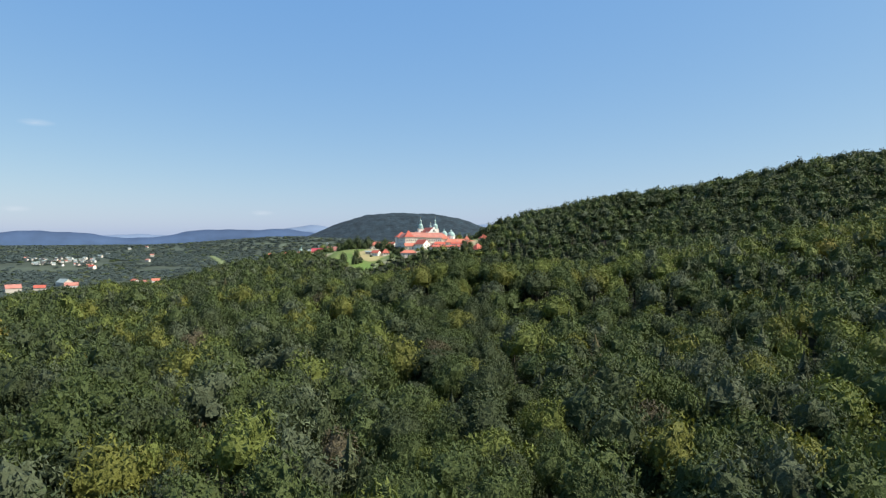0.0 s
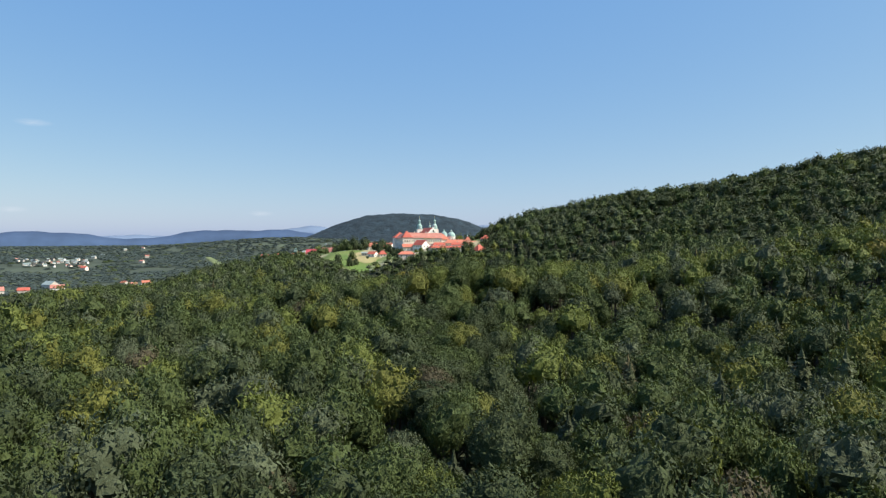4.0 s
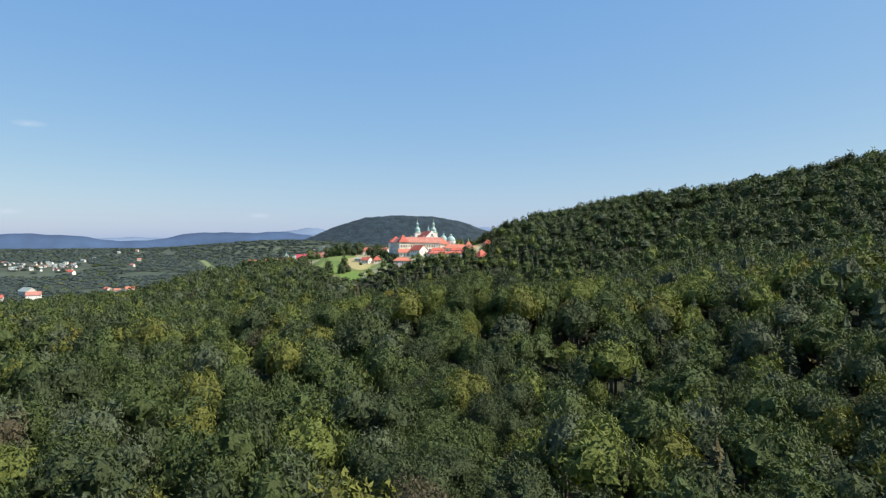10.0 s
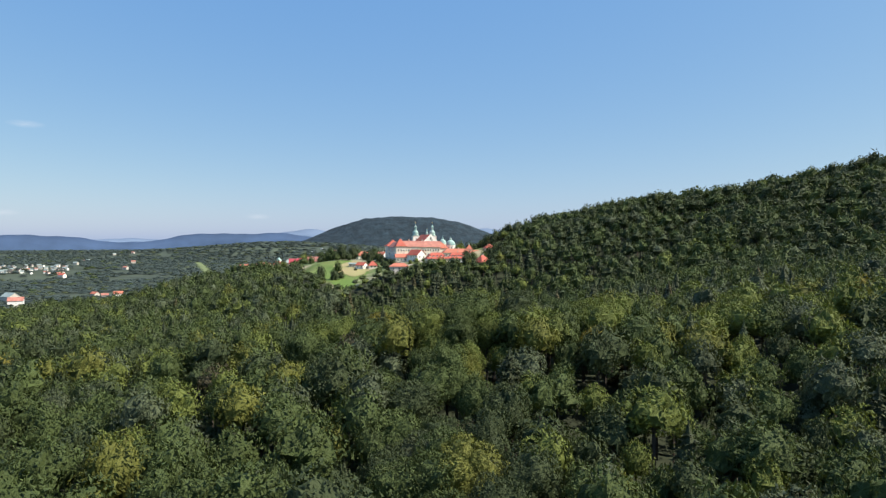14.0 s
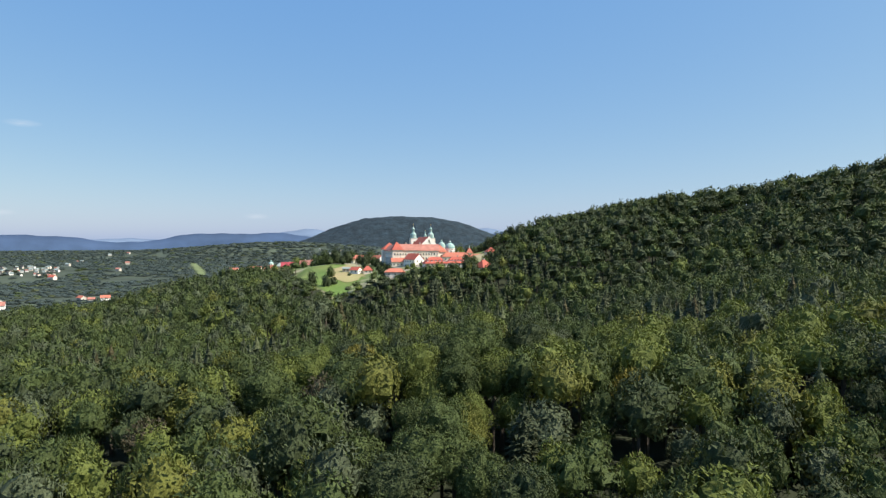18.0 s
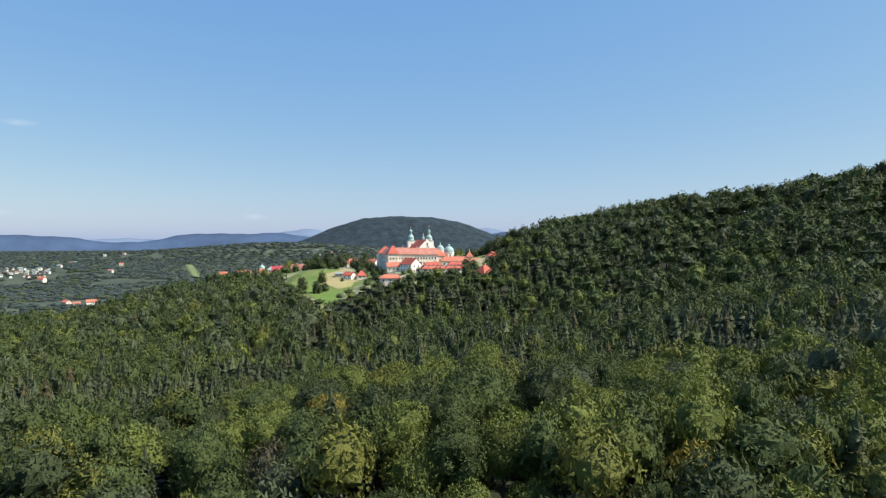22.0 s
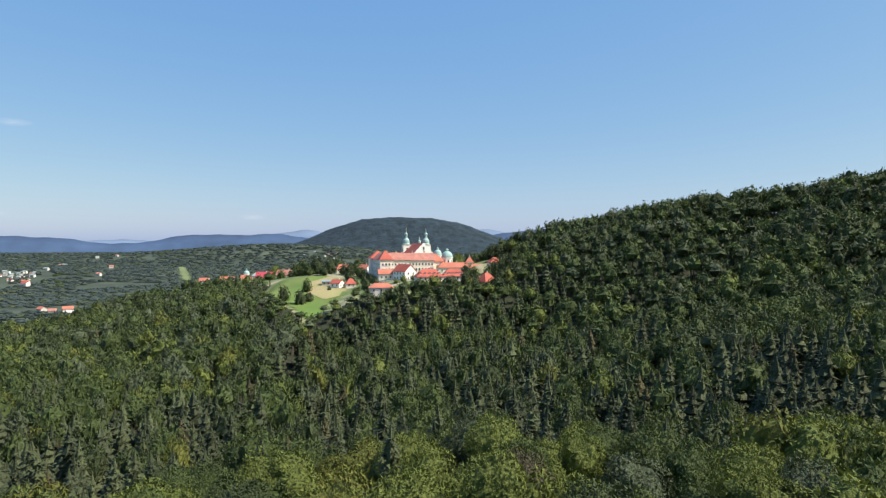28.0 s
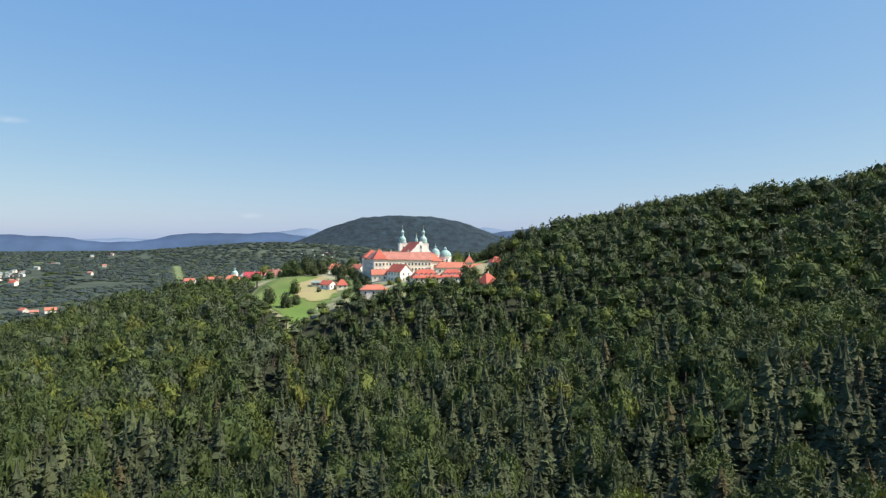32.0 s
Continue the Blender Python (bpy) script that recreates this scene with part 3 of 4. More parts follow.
def window(parent, x, y, z, w, h, turn=0.0):
    """A framed window with a dark pane, looking along -y before it is turned."""
    key = (w, h)
    if key not in window_kinds:
        window_kinds[key] = frame_mesh(w, h), pane_mesh("pane", w, h, 0.06, GLASS)
    o = new("window", window_kinds[key][0])
    o.parent, o.location, o.rotation_euler = parent, (x, y, z), (0, 0, radians(turn))
    p = new("pane", window_kinds[key][1])
    p.parent = o
    return o


def gable_roof(bm, w, d, h, rise, over=0.5, thick=0.28):
    """A pitched roof with its ridge along x; it has thickness and overhangs."""
    hw, hd = w / 2 + over * 0.7, d / 2 + over
    zr = h + rise
    ze = h - over * rise / (d / 2)
    pr = [(-hd, ze), (0, zr), (hd, ze), (hd, ze + thick), (0, zr + thick), (-hd, ze + thick)]
    poly(bm, [(-hw, y, z) for y, z in pr] + [(hw, y, z) for y, z in pr],
         [(0, 1, 4, 5), (1, 2, 3, 4), (6, 11, 10, 7), (7, 10, 9, 8), (5, 4, 10, 11), (4, 3, 9, 10), (0, 6, 7, 1), (1, 7, 8, 2), (0, 5, 11, 6), (2, 8, 9, 3)])


def hip_roof(bm, w, d, h, rise, over=0.5, ridge=None):
    hw, hd = w / 2 + over, d / 2 + over
    r = (w / 2 - d / 2 * 0.8 if ridge is None else ridge / 2)
    r = max(r, 0.05)
    poly(bm, [(-hw, -hd, h), (hw, -hd, h), (hw, hd, h), (-hw, hd, h), (-r, 0, h + rise), (r, 0, h + rise),
              (-hw, -hd, h - 0.25), (hw, -hd, h - 0.25), (hw, hd, h - 0.25), (-hw, hd, h - 0.25)],
         [(0, 1, 5, 4), (1, 2, 5), (2, 3, 4, 5), (3, 0, 4), (6, 7, 1, 0), (7, 8, 2, 1), (8, 9, 3, 2), (9, 6, 0, 3), (9, 8, 7, 6)])


def gable_walls(bm, w, d, h, rise, deep=2.5):
    hw, hd = w / 2, d / 2
    pr = [(-hd, -deep), (hd, -deep), (hd, h), (0, h + rise), (-hd, h)]
    poly(bm, [(-hw, y, z) for y, z in pr] + [(hw, y, z) for y, z in pr],
         [(0, 1, 2, 3, 4), (9, 8, 7, 6, 5), (0, 5, 6, 1), (1, 6, 7, 2), (2, 7, 8, 3), (3, 8, 9, 4), (4, 9, 5, 0)])


def dormer(parent, x, y, z, wall, roof):
    bm = bmesh.new()
    poly(bm, [(-0.7, -0.2, 0), (0.7, -0.2, 0), (0.7, 2.2, 0.2), (-0.7, 2.2, 0.2), (-0.7, -0.2, 1.1), (0.7, -0.2, 1.1), (0.7, 2.2, 1.1), (-0.7, 2.2, 1.1)],
         [(0, 3, 2, 1), (4, 5, 6, 7), (0, 1, 5, 4), (1, 2, 6, 5), (2, 3, 7, 6), (3, 0, 4, 7)])
    o = part("dormer", bm, wall, parent)
    o.location = (x, y, z)
    bm = bmesh.new()
    poly(bm, [(-0.95, -0.4, 1.1), (0.95, -0.4, 1.1), (0, -0.4, 1.75), (-0.95, 2.3, 1.1), (0.95, 2.3, 1.1), (0, 2.3, 1.75)],
         [(0, 1, 2), (5, 4, 3), (0, 3, 4, 1), (1, 4, 5, 2), (2, 5, 3, 0)])
    part("dormer_roof", bm, roof, o)
    return o


def house(x, y, z, turn, w, d, h, rise, wall, roof, label, style="gable", rows=1, cols=3, chimneys=1, dormers=0, name="house", group=""):
    top = new(name)
    top.location, top.rotation_euler = (x, y, z), (0, 0, radians(turn))
    bm = bmesh.new()
    if style == "gable":
        gable_walls(bm, w, d, h, rise)
    else:
        box(bm, -w / 2, w / 2, -d / 2, d / 2, -2.5, h - 0.26)
    part("wall", bm, wall, top)
    bm = bmesh.new()
    (gable_roof if style == "gable" else hip_roof)(bm, w, d, h, rise)
    rf = part("roof", bm, roof, top)
    for i in range(chimneys):
        bm = bmesh.new()
        cx = (i - (chimneys - 1) / 2) * w * 0.4 + w * 0.08
        box(bm, cx - 0.35, cx + 0.35, 0.2, 0.9, h + rise * 0.6, h + rise + 1.0)
        box(bm, cx - 0.45, cx + 0.45, 0.1, 1.0, h + rise + 1.0, h + rise + 1.15)
        part("chimney", bm, STONE, rf)
    storey = h / rows
    for r in range(rows):
        for c in range(cols):
            window(top, (c - (cols - 1) / 2) * w / cols * 0.92, -d / 2, r * storey + storey * 0.3, 0.95, min(1.35, storey * 0.48))
        for c in (-1, 1):
            window(top, w / 2, c * d * 0.22, r * storey + storey * 0.3, 0.95, min(1.35, storey * 0.48), 90)
    for i in range(dormers):
        dormer(rf, (i - (dormers - 1) / 2) * w / (dormers + 0.6), -d * 0.36, h + rise * 0.24, WHITE, roof)
    return tagged(top, label, "house", group)


# the monastery's main wings
mon = new("monastery")
mon.location, mon.rotation_euler = (-38.4, 655, -9.6), (0, 0, radians(15))


def block(parent, name, x0, x1, y0, y1, top, mat, label=""):
    bm = bmesh.new()
    box(bm, x0, x1, y0, y1, -3, top)
    return part(name, bm, mat, parent, label)


def block_roof(parent, x0, x1, y0, y1, h, rise, mat, along="x", over=0.7, ridge=None, label=""):
    bm = bmesh.new()
    w, d = (x1 - x0, y1 - y0) if along == "x" else (y1 - y0, x1 - x0)
    hip_roof(bm, w, d, h, rise, over, ridge)
    bmesh.ops.transform(bm, matrix=Matrix.Translation(((x0 + x1) / 2, (y0 + y1) / 2, 0)) @ pose(0, 0, 0, 0, 0, 0 if along == "x" else 90), verts=bm.verts)
    return part("roof", bm, mat, parent, label)


def cornice(parent, x0, x1, y0, y1, z):
    bm = bmesh.new()
    box(bm, x0 - 0.3, x1 + 0.3, y0 - 0.3, y1 + 0.3, z, z + 0.45)
    part("cornice", bm, FRAME, parent)


block(mon, "wall", 0, 19.5, 0, 11, 12.9, CREAM)
block_roof(mon, 0, 20.5, 0, 11, 13.35, 5.2, ROOF_FADED, ridge=14, label="weathered red tiled hipped roof")
cornice(mon, 0, 19.5, 0, 11, 12.9)
block(mon, "wall", 19.5, 39, 0.5, 11, 12.6, CREAM)
block_roof(mon, 19.2, 39.2, 0.5, 11, 13.05, 5.2, ROOF_FADED, ridge=22, label="weathered red tiled roof")
cornice(mon, 19.8, 39, 0.5, 11, 12.6)
block(mon, "wall", 0.2, 10, 11, 43, 12.4, CREAM)
block_roof(mon, 0.2, 10, 9, 43, 12.9, 4.8, ROOF_FADED, "y", ridge=40)
block(mon, "wall", -1.2, 11.5, 42, 54, 13.4, CREAM)
block_roof(mon, -1.2, 11.5, 42, 54, 13.9, 5.8, ROOF_RED, ridge=0.3, label="steep red pyramid roof of the corner pavilion")
block(mon, "wall", -0.9, 7.6, -0.9, 8.0, 13.3, CREAM)
block_roof(mon, -0.9, 7.6, -0.9, 8.0, 13.75, 6.6, ROOF_RED, ridge=0.4, label="steep red pyramid roof of the front pavilion")
cornice(mon, -0.9, 7.6, -0.9, 8.0, 13.3)
block(mon, "wall", 29, 39, 11, 40, 12.4, CREAM)
block_roof(mon, 29, 39, 9, 42, 12.9, 4.8, ROOF_FADED, "y", ridge=40)
for row, (z, hh) in enumerate(((1.6, 1.5), (5.6, 1.7), (9.4, 1.5))):
    for i in range(8):
        window(mon, 1.0 + i * 2.35, -0.9 if i < 3 else 0, z, 1.05, hh)
        window(mon, 21.0 + i * 2.35, 0.5, z, 1.05, hh)
    for i in range(9):
        window(mon, 0.2 if i > 1 else -0.9, 3.0 + i * 4.4, z, 1.05, hh, -90)
for x0 in (13.0, 19.6, 38.4):
    bm = bmesh.new()
    poly(bm, [(x0 - 0.3, -0.9, -2), (x0 + 0.9, -0.9, -2), (x0 + 0.9, 0.55, -2), (x0 - 0.3, 0.55, -2), (x0 - 0.1, -0.25, 9), (x0 + 0.7, -0.25, 9), (x0 + 0.7, 0.55, 9), (x0 - 0.1, 0.55, 9)],
         [(0, 3, 2, 1), (4, 5, 6, 7), (0, 1, 5, 4), (1, 2, 6, 5), (2, 3, 7, 6), (3, 0, 4, 7)])
    part("buttress", bm, CREAM, mon)
for cx in (5, 12, 24, 33):
    bm = bmesh.new()
    box(bm, cx - 0.45, cx + 0.45, 6.2, 7.2, 16.5, 19.6)
    box(bm, cx - 0.6, cx + 0.6, 6.05, 7.35, 19.6, 19.8)
    part("chimney", bm, STONE, mon)
tagged(mon, "long cream three-storey monastery wings with weathered red roofs", "monastery")

# the church with its two towers
church = new("church")
church.location, church.rotation_euler = (-10.8, 735, -9.6), (0, 0, radians(19))
bm = bmesh.new()
gable_walls(bm, 33, 16.5, 17.2, 7.6, 3)
bmesh.ops.transform(bm, matrix=pose(0, 16.5, 0, 0, 0, 90), verts=bm.verts)
part("nave_wall", bm, WHITE, church)
bm = bmesh.new()
gable_roof(bm, 31.5, 16.5, 17.4, 7.6, 0.6, 0.3)
bmesh.ops.transform(bm, matrix=pose(0, 17.2, 0, 0, 0, 90), verts=bm.verts)
part("nave_roof", bm, ROOF_RED, church)
bm = bmesh.new()  # the curved gable front
prof = [(-9, 15.6), (-9, 17.2), (-7.4, 17.9), (-6.4, 19.6), (-4.6, 20.8), (-3.2, 22.8), (-1.4, 24.0), (-0.9, 25.6), (0.9, 25.6), (1.4, 24.0), (3.2, 22.8), (4.6, 20.8), (6.4, 19.6),
        (7.4, 17.9), (9, 17.2), (9, 15.6)]
n = len(prof)
poly(bm, [(x, -0.7, z) for x, z in prof] + [(x, 0.0, z) for x, z in prof],
     [tuple(range(n)), tuple(range(2 * n - 1, n - 1, -1))] + [(i, n + i, n + (i + 1) % n, (i + 1) % n) for i in range(n)])
part("gable", bm, WHITE, church, "white curved baroque gable")
for x, z in ((-4.2, 10), (0, 11), (4.2, 10), (0, 20)):
    window(church, x, -0.7 if z > 15 else 0, z, 1.3, 2.4)
for i in range(5):
    window(church, -8.25, 4 + i * 5.6, 10.5, 1.3, 3.2, -90)
for x in (-7.4, -6.2, 6.2, 7.4):
    bm = bmesh.new()
    box(bm, x - 0.35, x + 0.35, -0.95, -0.02, -3, 15.6)
    part("pilaster", bm, FRAME, church)
block(church, "aisle_wall", -13, -8.3, 3, 28, 9.5, WHITE)
bm = bmesh.new()
poly(bm, [(-13.6, 2.5, 9.6), (-8.3, 2.5, 12.8), (-8.3, 28.5, 12.8), (-13.6, 28.5, 9.6), (-13.6, 2.5, 9.3), (-8.3, 2.5, 9.3), (-8.3, 28.5, 9.3), (-13.6, 28.5, 9.3)],
     [(0, 1, 2, 3), (7, 6, 5, 4), (0, 4, 5, 1), (1, 5, 6, 2), (2, 6, 7, 3), (3, 7, 4, 0)])
part("aisle_roof", bm, ROOF_RED, church)


def onion(parent, x, y, z, r, mat, name="helmet"):
    """A baroque copper helmet: bulb, open lantern, small bulb, spike and cross."""
    bm = bmesh.new()
    lathe(bm, [(r * 1.12, z), (r * 1.16, z + 0.3 * r), (r * 0.98, z + 0.45 * r), (r * 1.04, z + 0.9 * r), (r * 0.95, z + 1.35 * r), (r * 0.62, z + 1.75 * r), (r * 0.42, z + 2.0 * r),
               (r * 0.46, z + 2.1 * r)], 12, x, y)
    o = part(name, bm, mat, parent, "green copper onion helmet")
    bm = bmesh.new()
    lathe(bm, [(r * 0.36, z + 2.1 * r), (r * 0.36, z + 2.85 * r), (r * 0.52, z + 2.9 * r), (r * 0.55, z + 3.05 * r), (r * 0.34, z + 3.35 * r), (r * 0.1, z + 3.6 * r), (r * 0.06, z + 4.1 * r)], 10, x, y)
    part("lantern", bm, mat, o)
    bm = bmesh.new()
    box(bm, x - 0.09, x + 0.09, y - 0.09, y + 0.09, z + 4.05 * r, z + 4.9 * r)
    box(bm, x - 0.45, x + 0.45, y - 0.09, y + 0.09, z + 4.5 * r, z + 4.62 * r)
    part("cross", bm, GILT, o)
    return o


def tower(parent, x, y, half, height):
    bm = bmesh.new()
    box(bm, x - half, x + half, y - half, y + half, -3, height)
    t = part("tower", bm, WHITE, parent, "white square bell tower")
    for z in (height * 0.45, height * 0.72, height - 0.5):
        bm = bmesh.new()
        box(bm, x - half - 0.3, x + half + 0.3, y - half - 0.3, y + half + 0.3, z, z + 0.5)
        part("cornice", bm, FRAME, t)
    for sx in (-1, 1):
        bm = bmesh.new()
        box(bm, x + sx * half - 0.45, x + sx * half + 0.45, y - half - 0.14, y - half + 0.3, 0, height - 0.5)
        part("pilaster", bm, FRAME, t)
    window(t, x, y - half, height * 0.78, 1.2, 2.6)
    window(t, x - half, y, height * 0.78, 1.2, 2.6, -90)
    window(t, x, y - half, height * 0.52, 1.0, 1.8)
    onion(t, x, y, height, half * 0.98, COPPER)
    return t


tower(church, -5.6, 33.6, 3.1, 24.2)
tower(church, 10.8, 27.4, 3.1, 24.2)
bm = bmesh.new()
lathe(bm, [(1.1, 22), (1.1, 25.6)], 8, 1.6, 17)
part("turret", bm, COPPER, church)
onion(church, 1.6, 17, 25.6, 1.35, COPPER)
tagged(church, "white baroque church with twin copper-helmeted towers and red roof", "church")


def domed_chapel(x, y, z, r, wall_top, dome_h, top_z, drum_mat, dome_mat, label):
    c = new("chapel")
    c.location, c.rotation_euler = (x, y, z), (0, 0, radians(15))
    bm = bmesh.new()
    lathe(bm, [(r, -3), (r, wall_top)], 8, turn=math.pi / 8)
    part("drum", bm, drum_mat, c)
    bm = bmesh.new()
    lathe(bm, [(r * 1.1, wall_top), (r * 1.1, wall_top + 0.5)], 8, turn=math.pi / 8)
    part("cornice", bm, FRAME, c)
    bm = bmesh.new()
    pr = [(r * 1.03 * math.cos(a), wall_top + 0.5 + dome_h * math.sin(a)) for a in np.linspace(0, 1.4, 8)]
    lathe(bm, pr, 16)
    d = part("dome", bm, dome_mat, c, "rounded green copper dome")
    zt = wall_top + 0.4 + dome_h
    bm = bmesh.new()
    lathe(bm, [(r * 0.22, zt - 0.2), (r * 0.22, zt + 0.9), (r * 0.3, zt + 1.0), (r * 0.2, zt + 1.5), (0.06, zt + 1.9), (0.05, top_z - z)], 8)
    part("lantern", bm, dome_mat, d)
    for a in (-90, -45, -135, 0):
        window(c, r * 0.924 * math.cos(radians(a)), r * 0.924 * math.sin(radians(a)), wall_top - 3.6, 1.0, 2.2, a + 90)
    return tagged(c, label, "chapel")


domed_chapel(8.7, 684, -9.6, 4.2, 14.2, 4.9, 12.9, WHITE, COPPER, "white octagonal chapel under a green copper dome")
domed_chapel(1.4, 704, -9.6, 3.3, 15.4, 4.6, 14.6, CREAM, COPPER, "cream chapel with a small green copper dome")
# the red-roofed choir between wing and chapel
choir = new("choir")
choir.location, choir.rotation_euler = (-1.0, 681, -9.6), (0, 0, radians(15))
block(choir, "wall", -5.0, 5.6, -7.5, 9, 11.4, CREAM)
block_roof(choir, -5.0, 5.6, -7.5, 9, 11.8, 6.0, ROOF_ORANGE, "y", ridge=6)
window(choir, 0.3, -7.5, 6.2, 1.3, 2.8)
tagged(choir, "cream choir building with an orange hipped roof", "chapel")

# the houses round the monastery
house(-20.5, 633, -9.4, -50, 14, 9, 6.4, 4.2, WHITE, ROOF_RED, "white house with a tall gable and red roof", rows=2, cols=4, dormers=0)
house(-32.5, 640, -9.2, 10, 13, 8, 4.0, 2.8, CREAM, ROOF_ORANGE, "low cream annex with a faded orange roof", cols=4)
house(-3.6, 611, -11.2, 12, 17, 11, 5.6, 4.8, CREAM, ROOF_RED, "cream house with a broad red roof and dormers", "hip", 2, 5, 1, 5)
house(12.6, 614, -11.0, 8, 15, 10, 5.6, 4.6, WHITE, ROOF_RED, "white house with a red mansard roof and dormers", "hip", 2, 4, 1, 6)
house(13.5, 661, -9.4, 8, 24, 9, 7.8, 3.6, CREAM, ROOF_ORANGE, "long cream outbuilding with an orange-red roof", "hip", 2, 6, 1)
house(34, 672, -9.4, 8, 20, 9, 6.6, 3.4, CREAM, ROOF_ORANGE, "long low range with an orange roof", "hip", 1, 5, 0)
house(33.0, 602, -12.0, 40, 10.5, 9.5, 3.6, 5.6, WHITE, ROOF_RED, "small white house with a steep red pointed roof", "hip", 1, 2, 1)
house(41, 640, -6.0, 10, 8, 8, 8.6, 3.6, CREAM, ROOF_RED, "red-roofed pavilion among the trees", "hip", 1, 2, 0)
house(-32.2, 590, -14.6, 6, 14.5, 8, 3.4, 2.6, CREAM, ROOF_ORANGE, "low cream house with an orange-red hipped roof", "hip", 1, 3, 1)
house(-68.0, 645, gz(-68, 645) + 0.9, -30, 8.2, 6.2, 2.9, 2.2, WHITE, ROOF_RED, "small white house with a red gable roof", "gable", 1, 2, 1)
house(-58.5, 643, gz(-58.5, 643) + 0.9, 15, 6.8, 6.4, 2.3, 3.6, CREAM, ROOF_RED, "cottage under a tall red pyramid roof", "hip", 1, 2, 0)
house(-77.0, 652, gz(-77, 652) + 0.9, 5, 6, 4.6, 2.6, 0.9, GREYWALL, ROOF_GREY, "grey flat-roofed shed by the field", "gable", 1, 2, 0)
house(-76, 725, -9.8, 20, 14, 9, 4.6, 3.9, CREAM, ROOF_ORANGE, "cream house with a faded orange roof behind trees", "hip", 1, 3, 1)
house(-57.5, 716, -9.8, -40, 10, 8, 5.0, 3.2, WHITE, ROOF_ORANGE, "white house with an orange gable roof", "gable", 1, 2, 1)
house(-149, 752, -17.6, 8, 14, 9, 3.9, 4.6, WHITE, ROOF_CRIMSON, "white house with a crimson sheet-metal roof", "gable", 1, 4, 1)
house(-131, 750, -15.2, -12, 12.5, 9, 4.0, 4.0, GREYWALL, ROOF_FADED, "grey house with a weathered red roof", "gable", 1, 3, 2)
house(-97, 735, -12.6, 6, 18, 9, 2.8, 3.8, TIMBER, ROOF_DARK, "dark timber barn with a slate roof", "gable", 1, 3, 0, name="barn")
house(-112, 742, -13.8, 6, 7, 6, 3.4, 1.2, GREYWALL, ROOF_GREY, "pale garage with a low grey roof", "gable", 1, 1, 0, name="garage")
house(-209, 772, -20.0, 5, 8, 7, 2.4, 2.2, WHITE, ROOF_ORANGE, "low white house with an orange roof", "gable", 1, 2, 0)
house(-187, 768, -19.0, 3, 13, 8, 2.6, 2.4, CREAM, ROOF_ORANGE, "long low house with a faded orange roof", "gable", 1, 4, 1)
house(-170, 764, -18.4, 3, 12, 8, 3.2, 3.0, CREAM, ROOF_ORANGE, "cream house with an orange-brown roof", "hip", 1, 3, 1)
domed_chapel(-178, 795, -19.4, 2.7, 6.6, 2.7, -4.6, WHITE, COPPER, "small white chapel with a green copper dome")
house(-165, 790, -18.6, 10, 12, 8, 4.5, 3.4, GREYWALL, ROOF_GREY, "grey building with a green-grey sheet roof", "hip", 1, 3, 0)
# gate turret beside the long range
gate = new("gate_turret")
gate.location = (26, 690, -9.4)
bm = bmesh.new()
box(bm, -2.8, 2.8, -2.8, 2.8, -3, 10.4)
part("wall", bm, CREAM, gate)
bm = bmesh.new()
lathe(bm, [(4.7, 10.3), (4.5, 10.6), (0.5, 14.8)], 4, turn=math.pi / 4)
part("roof", bm, ROOF_ORANGE, gate)
bm = bmesh.new()
lathe(bm, [(0.5, 14.7), (0.45, 15.6), (0.1, 16.4), (0.05, 17.6)], 8)
part("spike", bm, COPPER, gate)
tagged(gate, "small turret with a red pyramid roof and spike", "tower")

# valley homesteads and far villages
VALLEY = [(-414, 911, 11, ROOF_ORANGE), (-428, 905, 8, ROOF_FADED), (-446, 915, 10, ROOF_ORANGE), (-505, 742, 16, ROOF_FADED), (-488, 765, 12, ROOF_RED), (-470, 800, 15, ROOF_FADED), (-500, 835, 18, ROOF_GREY), (-735, 1325, 13, ROOF_RED)]
VALLEY += [(x, y, 10, (ROOF_GREY, ROOF_FADED)[i % 2]) for i, (x, y) in enumerate(LONE)]
for i in range(72):
    u, d = (rng.uniform(-0.665, -0.55), rng.uniform(1365, 1475)) if i < 60 else (rng.uniform(-0.2, -0.15), rng.uniform(2060, 2300))
    VALLEY.append((u * d, d, rng.uniform(4.8, 7.4), (ROOF_GREY, ROOF_FADED, ROOF_GREY, ROOF_DARK, ROOF_GREY, ROOF_DARK, ROOF_GREY)[i % 7]))
for x, y, w, roof in VALLEY:
    z = gz(x, y)
    h = new("house")
    h.location, h.rotation_euler = (x, y, z + 1), (0, 0, rng.uniform(-0.8, 0.8))
    bm = bmesh.new()
    gable_walls(bm, w, w * 0.7, w * 0.36, w * 0.24, 4)
    part("wall", bm, (GREYWALL, WHITE, GREYWALL, CREAM)[int(w * 7) % 4], h)
    bm = bmesh.new()
    gable_roof(bm, w, w * 0.7, w * 0.36, w * 0.24, 0.5)
    part("roof", bm, roof, h)
    tagged(h, "small plastered house with a pitched roof in the wooded valley", "house", "valley houses")

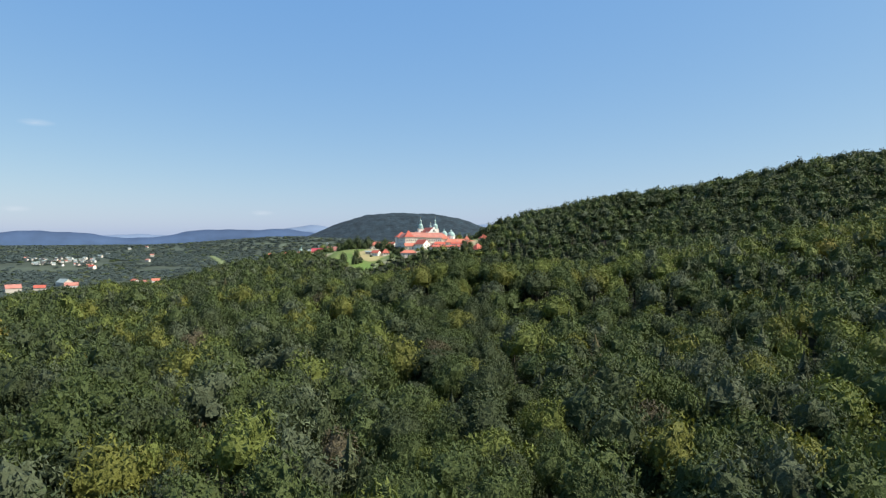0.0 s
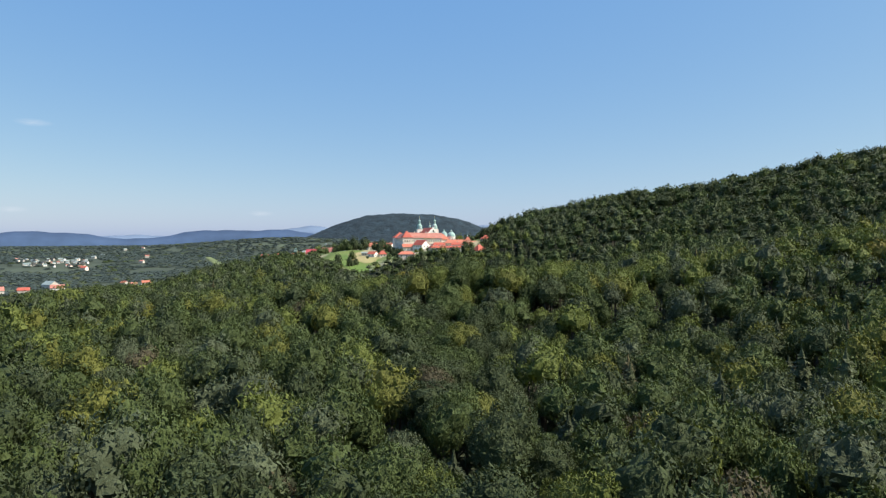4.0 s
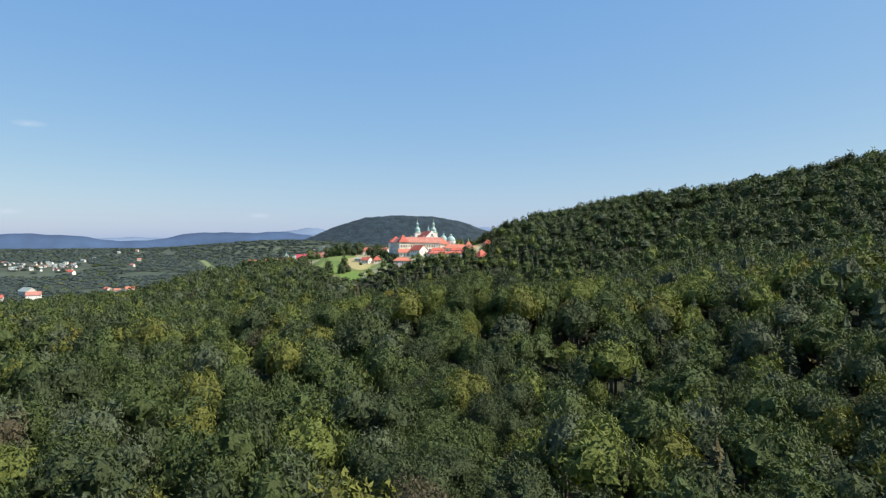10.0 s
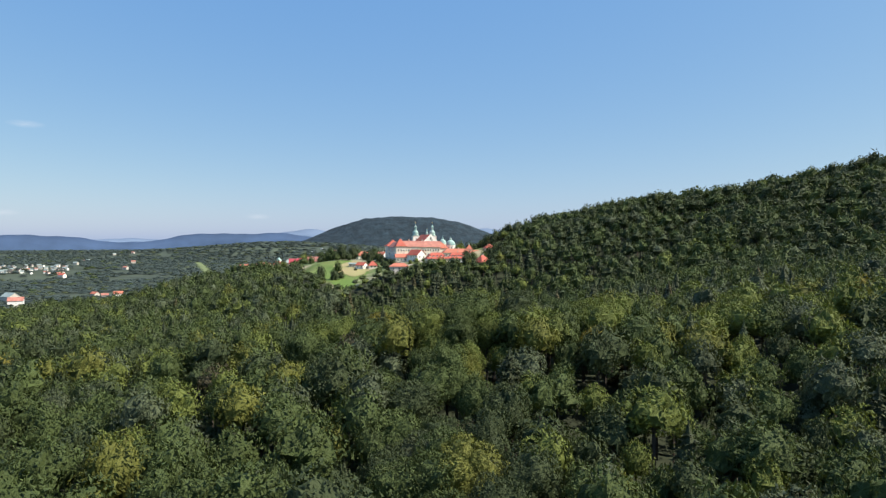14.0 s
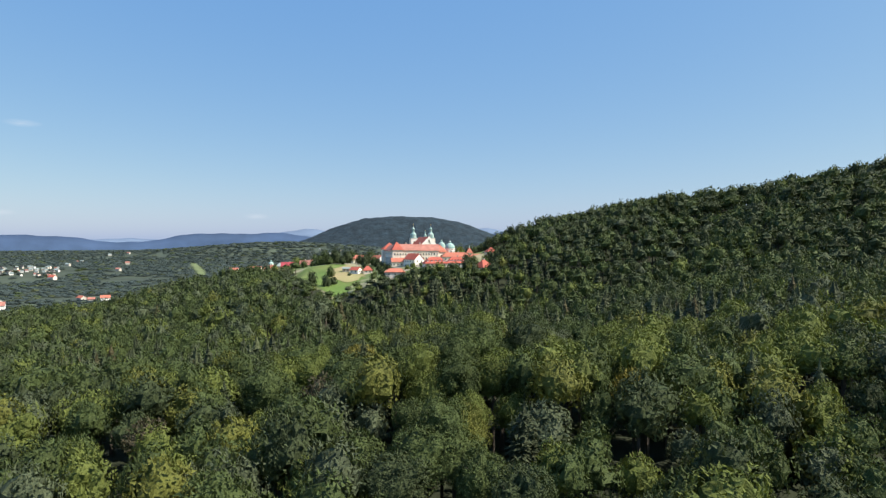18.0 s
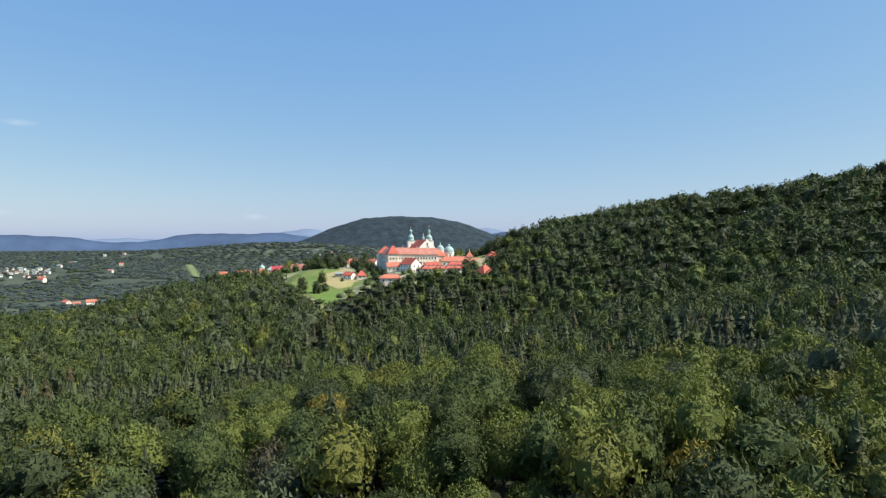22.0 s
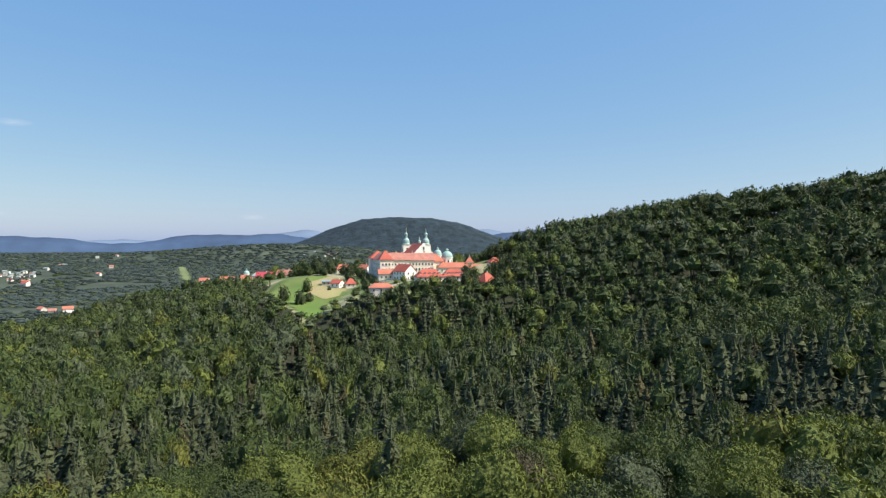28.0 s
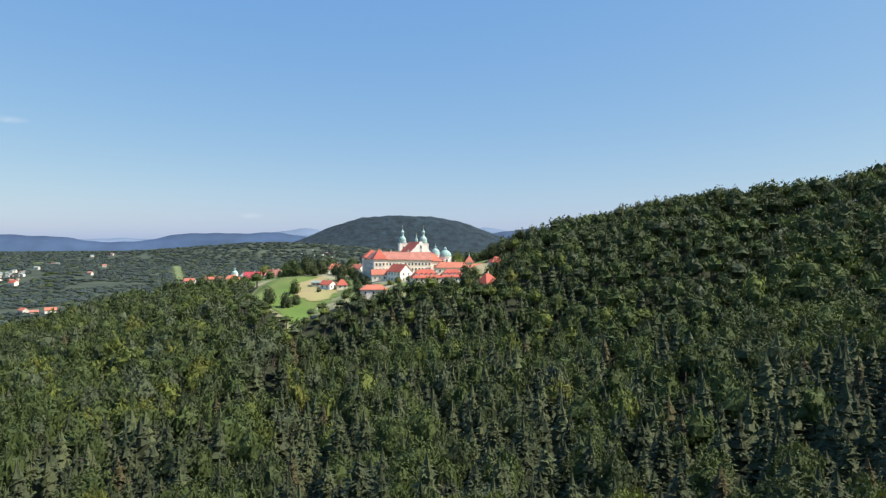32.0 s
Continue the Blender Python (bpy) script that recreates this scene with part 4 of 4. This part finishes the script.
# single trees about the village and on the meadow
YARD = [(-95, 603, 4.4, 8.0, 1), (-83, 595, 4.2, 7.0, 1), (-86, 630, 3.8, 7, 0), (-79, 602, 3.4, 5.5, 1), (-94, 700, 6.6, 11, 1), (-105, 705, 6, 10, 0), (-84, 705, 6, 10, 1), (-112, 716, 5, 7, 0),
        (-72, 700, 5.2, 7, 1), (-66, 690, 5.2, 7.5, 1), (-58, 684, 4.6, 6.5, 0), (-64, 672, 4.0, 5.5, 1), (-50, 668, 3.6, 4.5, 3), (-46, 628, 3.0, 4, 0), (-38, 610, 3.0, 4.2, 1), (-26, 585, 4.4, 6.5, 1),
        (-36, 578, 4.2, 5.5, 1), (-10, 598, 3.4, 4.6, 3), (3, 598, 3.6, 5, 0), (22, 640, 5.2, 8.5, 1), (27, 634, 4.4, 7, 0), (20, 604, 4.6, 7.2, 1), (25, 597, 4.4, 7, 3), (18, 720, 6, 10, 2), (28, 735, 6, 10, 1),
        (-130, 734, 4.4, 5.5, 0), (-142, 738, 3.6, 4, 1), (-120, 728, 3.8, 5, 1), (-150, 790, 6, 8, 2), (-130, 785, 6, 8, 0), (-110, 790, 6.4, 9, 1), (-90, 780, 6.5, 9.5, 1), (-70, 770, 6.5, 9, 0), (-200, 800, 6, 7, 0),
        (-180, 755, 3.6, 4, 1), (-160, 741, 3.4, 4, 0), (-45, 700, 4.4, 6, 1), (45, 625, 4.6, 8, 1), (40, 630, 4.6, 9.5, 1), (36, 628, 4.0, 8, 0), (46, 634, 4.6, 10, 1), (32, 590, 4.0, 6.5, 1), (38, 594, 4.2, 8, 0), (46, 655, 5, 9, 0), (42, 690, 5, 9, 1), (-18, 598, 2.8, 4.2, 0), (-6, 596, 2.6, 3.6, 1), (9, 601, 2.8, 4.4, 1), (15, 600, 2.6, 4, 0), (-24, 604, 2.4, 3.2, 2), (-44, 606, 2.6, 3.6, 1), (-49, 612, 2.2, 3, 0), (-66, 730, 5, 7, 1), (-84, 738, 5, 7.5, 0), (-60, 745, 5, 7, 1), (-120, 756, 5, 7, 1), (-138, 768, 5, 6.5, 0), (-20, 612, 2.6, 3.4, 2), (-14, 622, 2.6, 3.2, 0),
        (-60, 655, 3, 4.5, 1), (-56, 648, 2.6, 3.8, 0), (-50, 650, 3, 4.5, 1), (-44, 640, 3, 4.6, 1), (-47, 634, 2.4, 3.2, 3), (-42, 598, 2.6, 3.6, 1), (-20, 590, 3, 4.4, 1), (-12, 590, 2.8, 3.8, 0), (-2, 592, 2.8, 4, 1),
        (8, 594, 2.8, 4, 0), (-72, 635, 2, 2.6, 1), (-86, 690, 4, 6, 1), (-98, 694, 4, 6, 0), (-54, 676, 4, 6, 1), (-40, 586, 3.4, 4.8, 1), (-48, 590, 3, 4, 0)]
for i, (x, y, r, h, kind) in enumerate(YARD):
    tree_thing(x, y, kind, i % 4, r, h, -0.06 * h, "village trees", YARD_LEAF)

# terrace walls and a gravel way below the monastery
def terrace_wall(points, height, label):
    bm = bmesh.new()
    for (ax, ay), (bx, by) in zip(points, points[1:]):
        dx, dy = bx - ax, by - ay
        n_ = math.hypot(dx, dy)
        ox, oy = -dy / n_ * 0.3, dx / n_ * 0.3
        za, zb = gz(ax, ay), gz(bx, by)
        poly(bm, [(ax - ox, ay - oy, za - 1), (bx - ox, by - oy, zb - 1), (bx + ox, by + oy, zb - 1), (ax + ox, ay + oy, za - 1),
                  (ax - ox, ay - oy, za + height), (bx - ox, by - oy, zb + height), (bx + ox, by + oy, zb + height), (ax + ox, ay + oy, za + height)],
             [(0, 3, 2, 1), (4, 5, 6, 7), (0, 1, 5, 4), (1, 2, 6, 5), (2, 3, 7, 6), (3, 0, 4, 7)])
    me = bpy.data.meshes.new("garden_wall")
    bmesh.ops.recalc_face_normals(bm, faces=bm.faces)
    bm.to_mesh(me)
    bm.free()
    me.materials.append(STONE)
    tagged(new("garden_wall", me), label, "wall")


terrace_wall([(-40, 628), (-30, 622), (-20, 619), (-12, 622)], 1.6, "pale stone garden wall below the monastery")
terrace_wall([(-30, 600), (-22, 603), (-14, 601)], 1.4, "low pale stone terrace wall among shrubs")
patch("path", [(-42, 620), (-30, 613), (-16, 612), (-14, 615), (-28, 617), (-40, 625)], ROAD, "pale gravel path between garden and houses", 0.75, 1.5, "path")
patch("path", [(-100, 690), (-78, 697), (-66, 700), (-58, 690), (-56, 694), (-66, 705), (-80, 702), (-101, 695)], ROAD, "pale gravel lane along the top of the meadow", 0.95, 1.5, "path")


# thin clouds low over the far valley; their pale glow replaces sunlight on them
def cloud(x, y, z, w, h, label):
    m = bpy.data.materials.new("thin_cloud_glow")
    m.use_nodes = True
    nt = m.node_tree
    tc, sep = nt.nodes.new("ShaderNodeTexCoord"), nt.nodes.new("ShaderNodeTexGradient")
    sep.gradient_type = "SPHERICAL"
    ns = nt.nodes.new("ShaderNodeTexNoise")
    ns.inputs["Scale"].default_value, ns.inputs["Detail"].default_value = 2.2, 5
    mul = nt.nodes.new("ShaderNodeMath")
    mul.operation = "MULTIPLY"
    amt = nt.nodes.new("ShaderNodeMath")
    amt.operation = "MULTIPLY"
    amt.inputs[1].default_value = 0.55
    em, tr, mix = nt.nodes.new("ShaderNodeEmission"), nt.nodes.new("ShaderNodeBsdfTransparent"), nt.nodes.new("ShaderNodeMixShader")
    em.inputs[0].default_value = (0.50, 0.53, 0.58, 1)
    nt.links.new(tc.outputs["Object"], sep.inputs[0])
    nt.links.new(tc.outputs["Object"], ns.inputs["Vector"])
    nt.links.new(sep.outputs["Fac"], mul.inputs[0])
    nt.links.new(ns.outputs[0], mul.inputs[1])
    nt.links.new(mul.outputs[0], amt.inputs[0])
    nt.links.new(amt.outputs[0], mix.inputs[0])
    nt.links.new(tr.outputs[0], mix.inputs[1])
    nt.links.new(em.outputs[0], mix.inputs[2])
    nt.links.new(mix.outputs[0], nt.nodes["Material Output"].inputs[0])
    bm = bmesh.new()
    poly(bm, [(-1, 0, -1), (1, 0, -1), (1, 0, 1), (-1, 0, 1)], [(0, 1, 2, 3)])
    me = bpy.data.meshes.new("cloud")
    bm.to_mesh(me)
    bm.free()
    me.materials.append(m)
    o = new("backdrop_cloud", me)
    o.location, o.scale, o.rotation_euler = (x, y, z), (w, 1, h), (0, 0, math.atan2(-x, y))
    o.visible_shadow = False
    tagged(o, label, "cloud", kind="structure")


cloud(-2500, 3900, 728, 110, 26, "faint thin cloud in the clear sky")
cloud(-1270, 4450, 196, 90, 22, "faint thin cloud near the horizon")
cloud(-2600, 3850, 196, 90, 22, "faint thin cloud near the horizon")
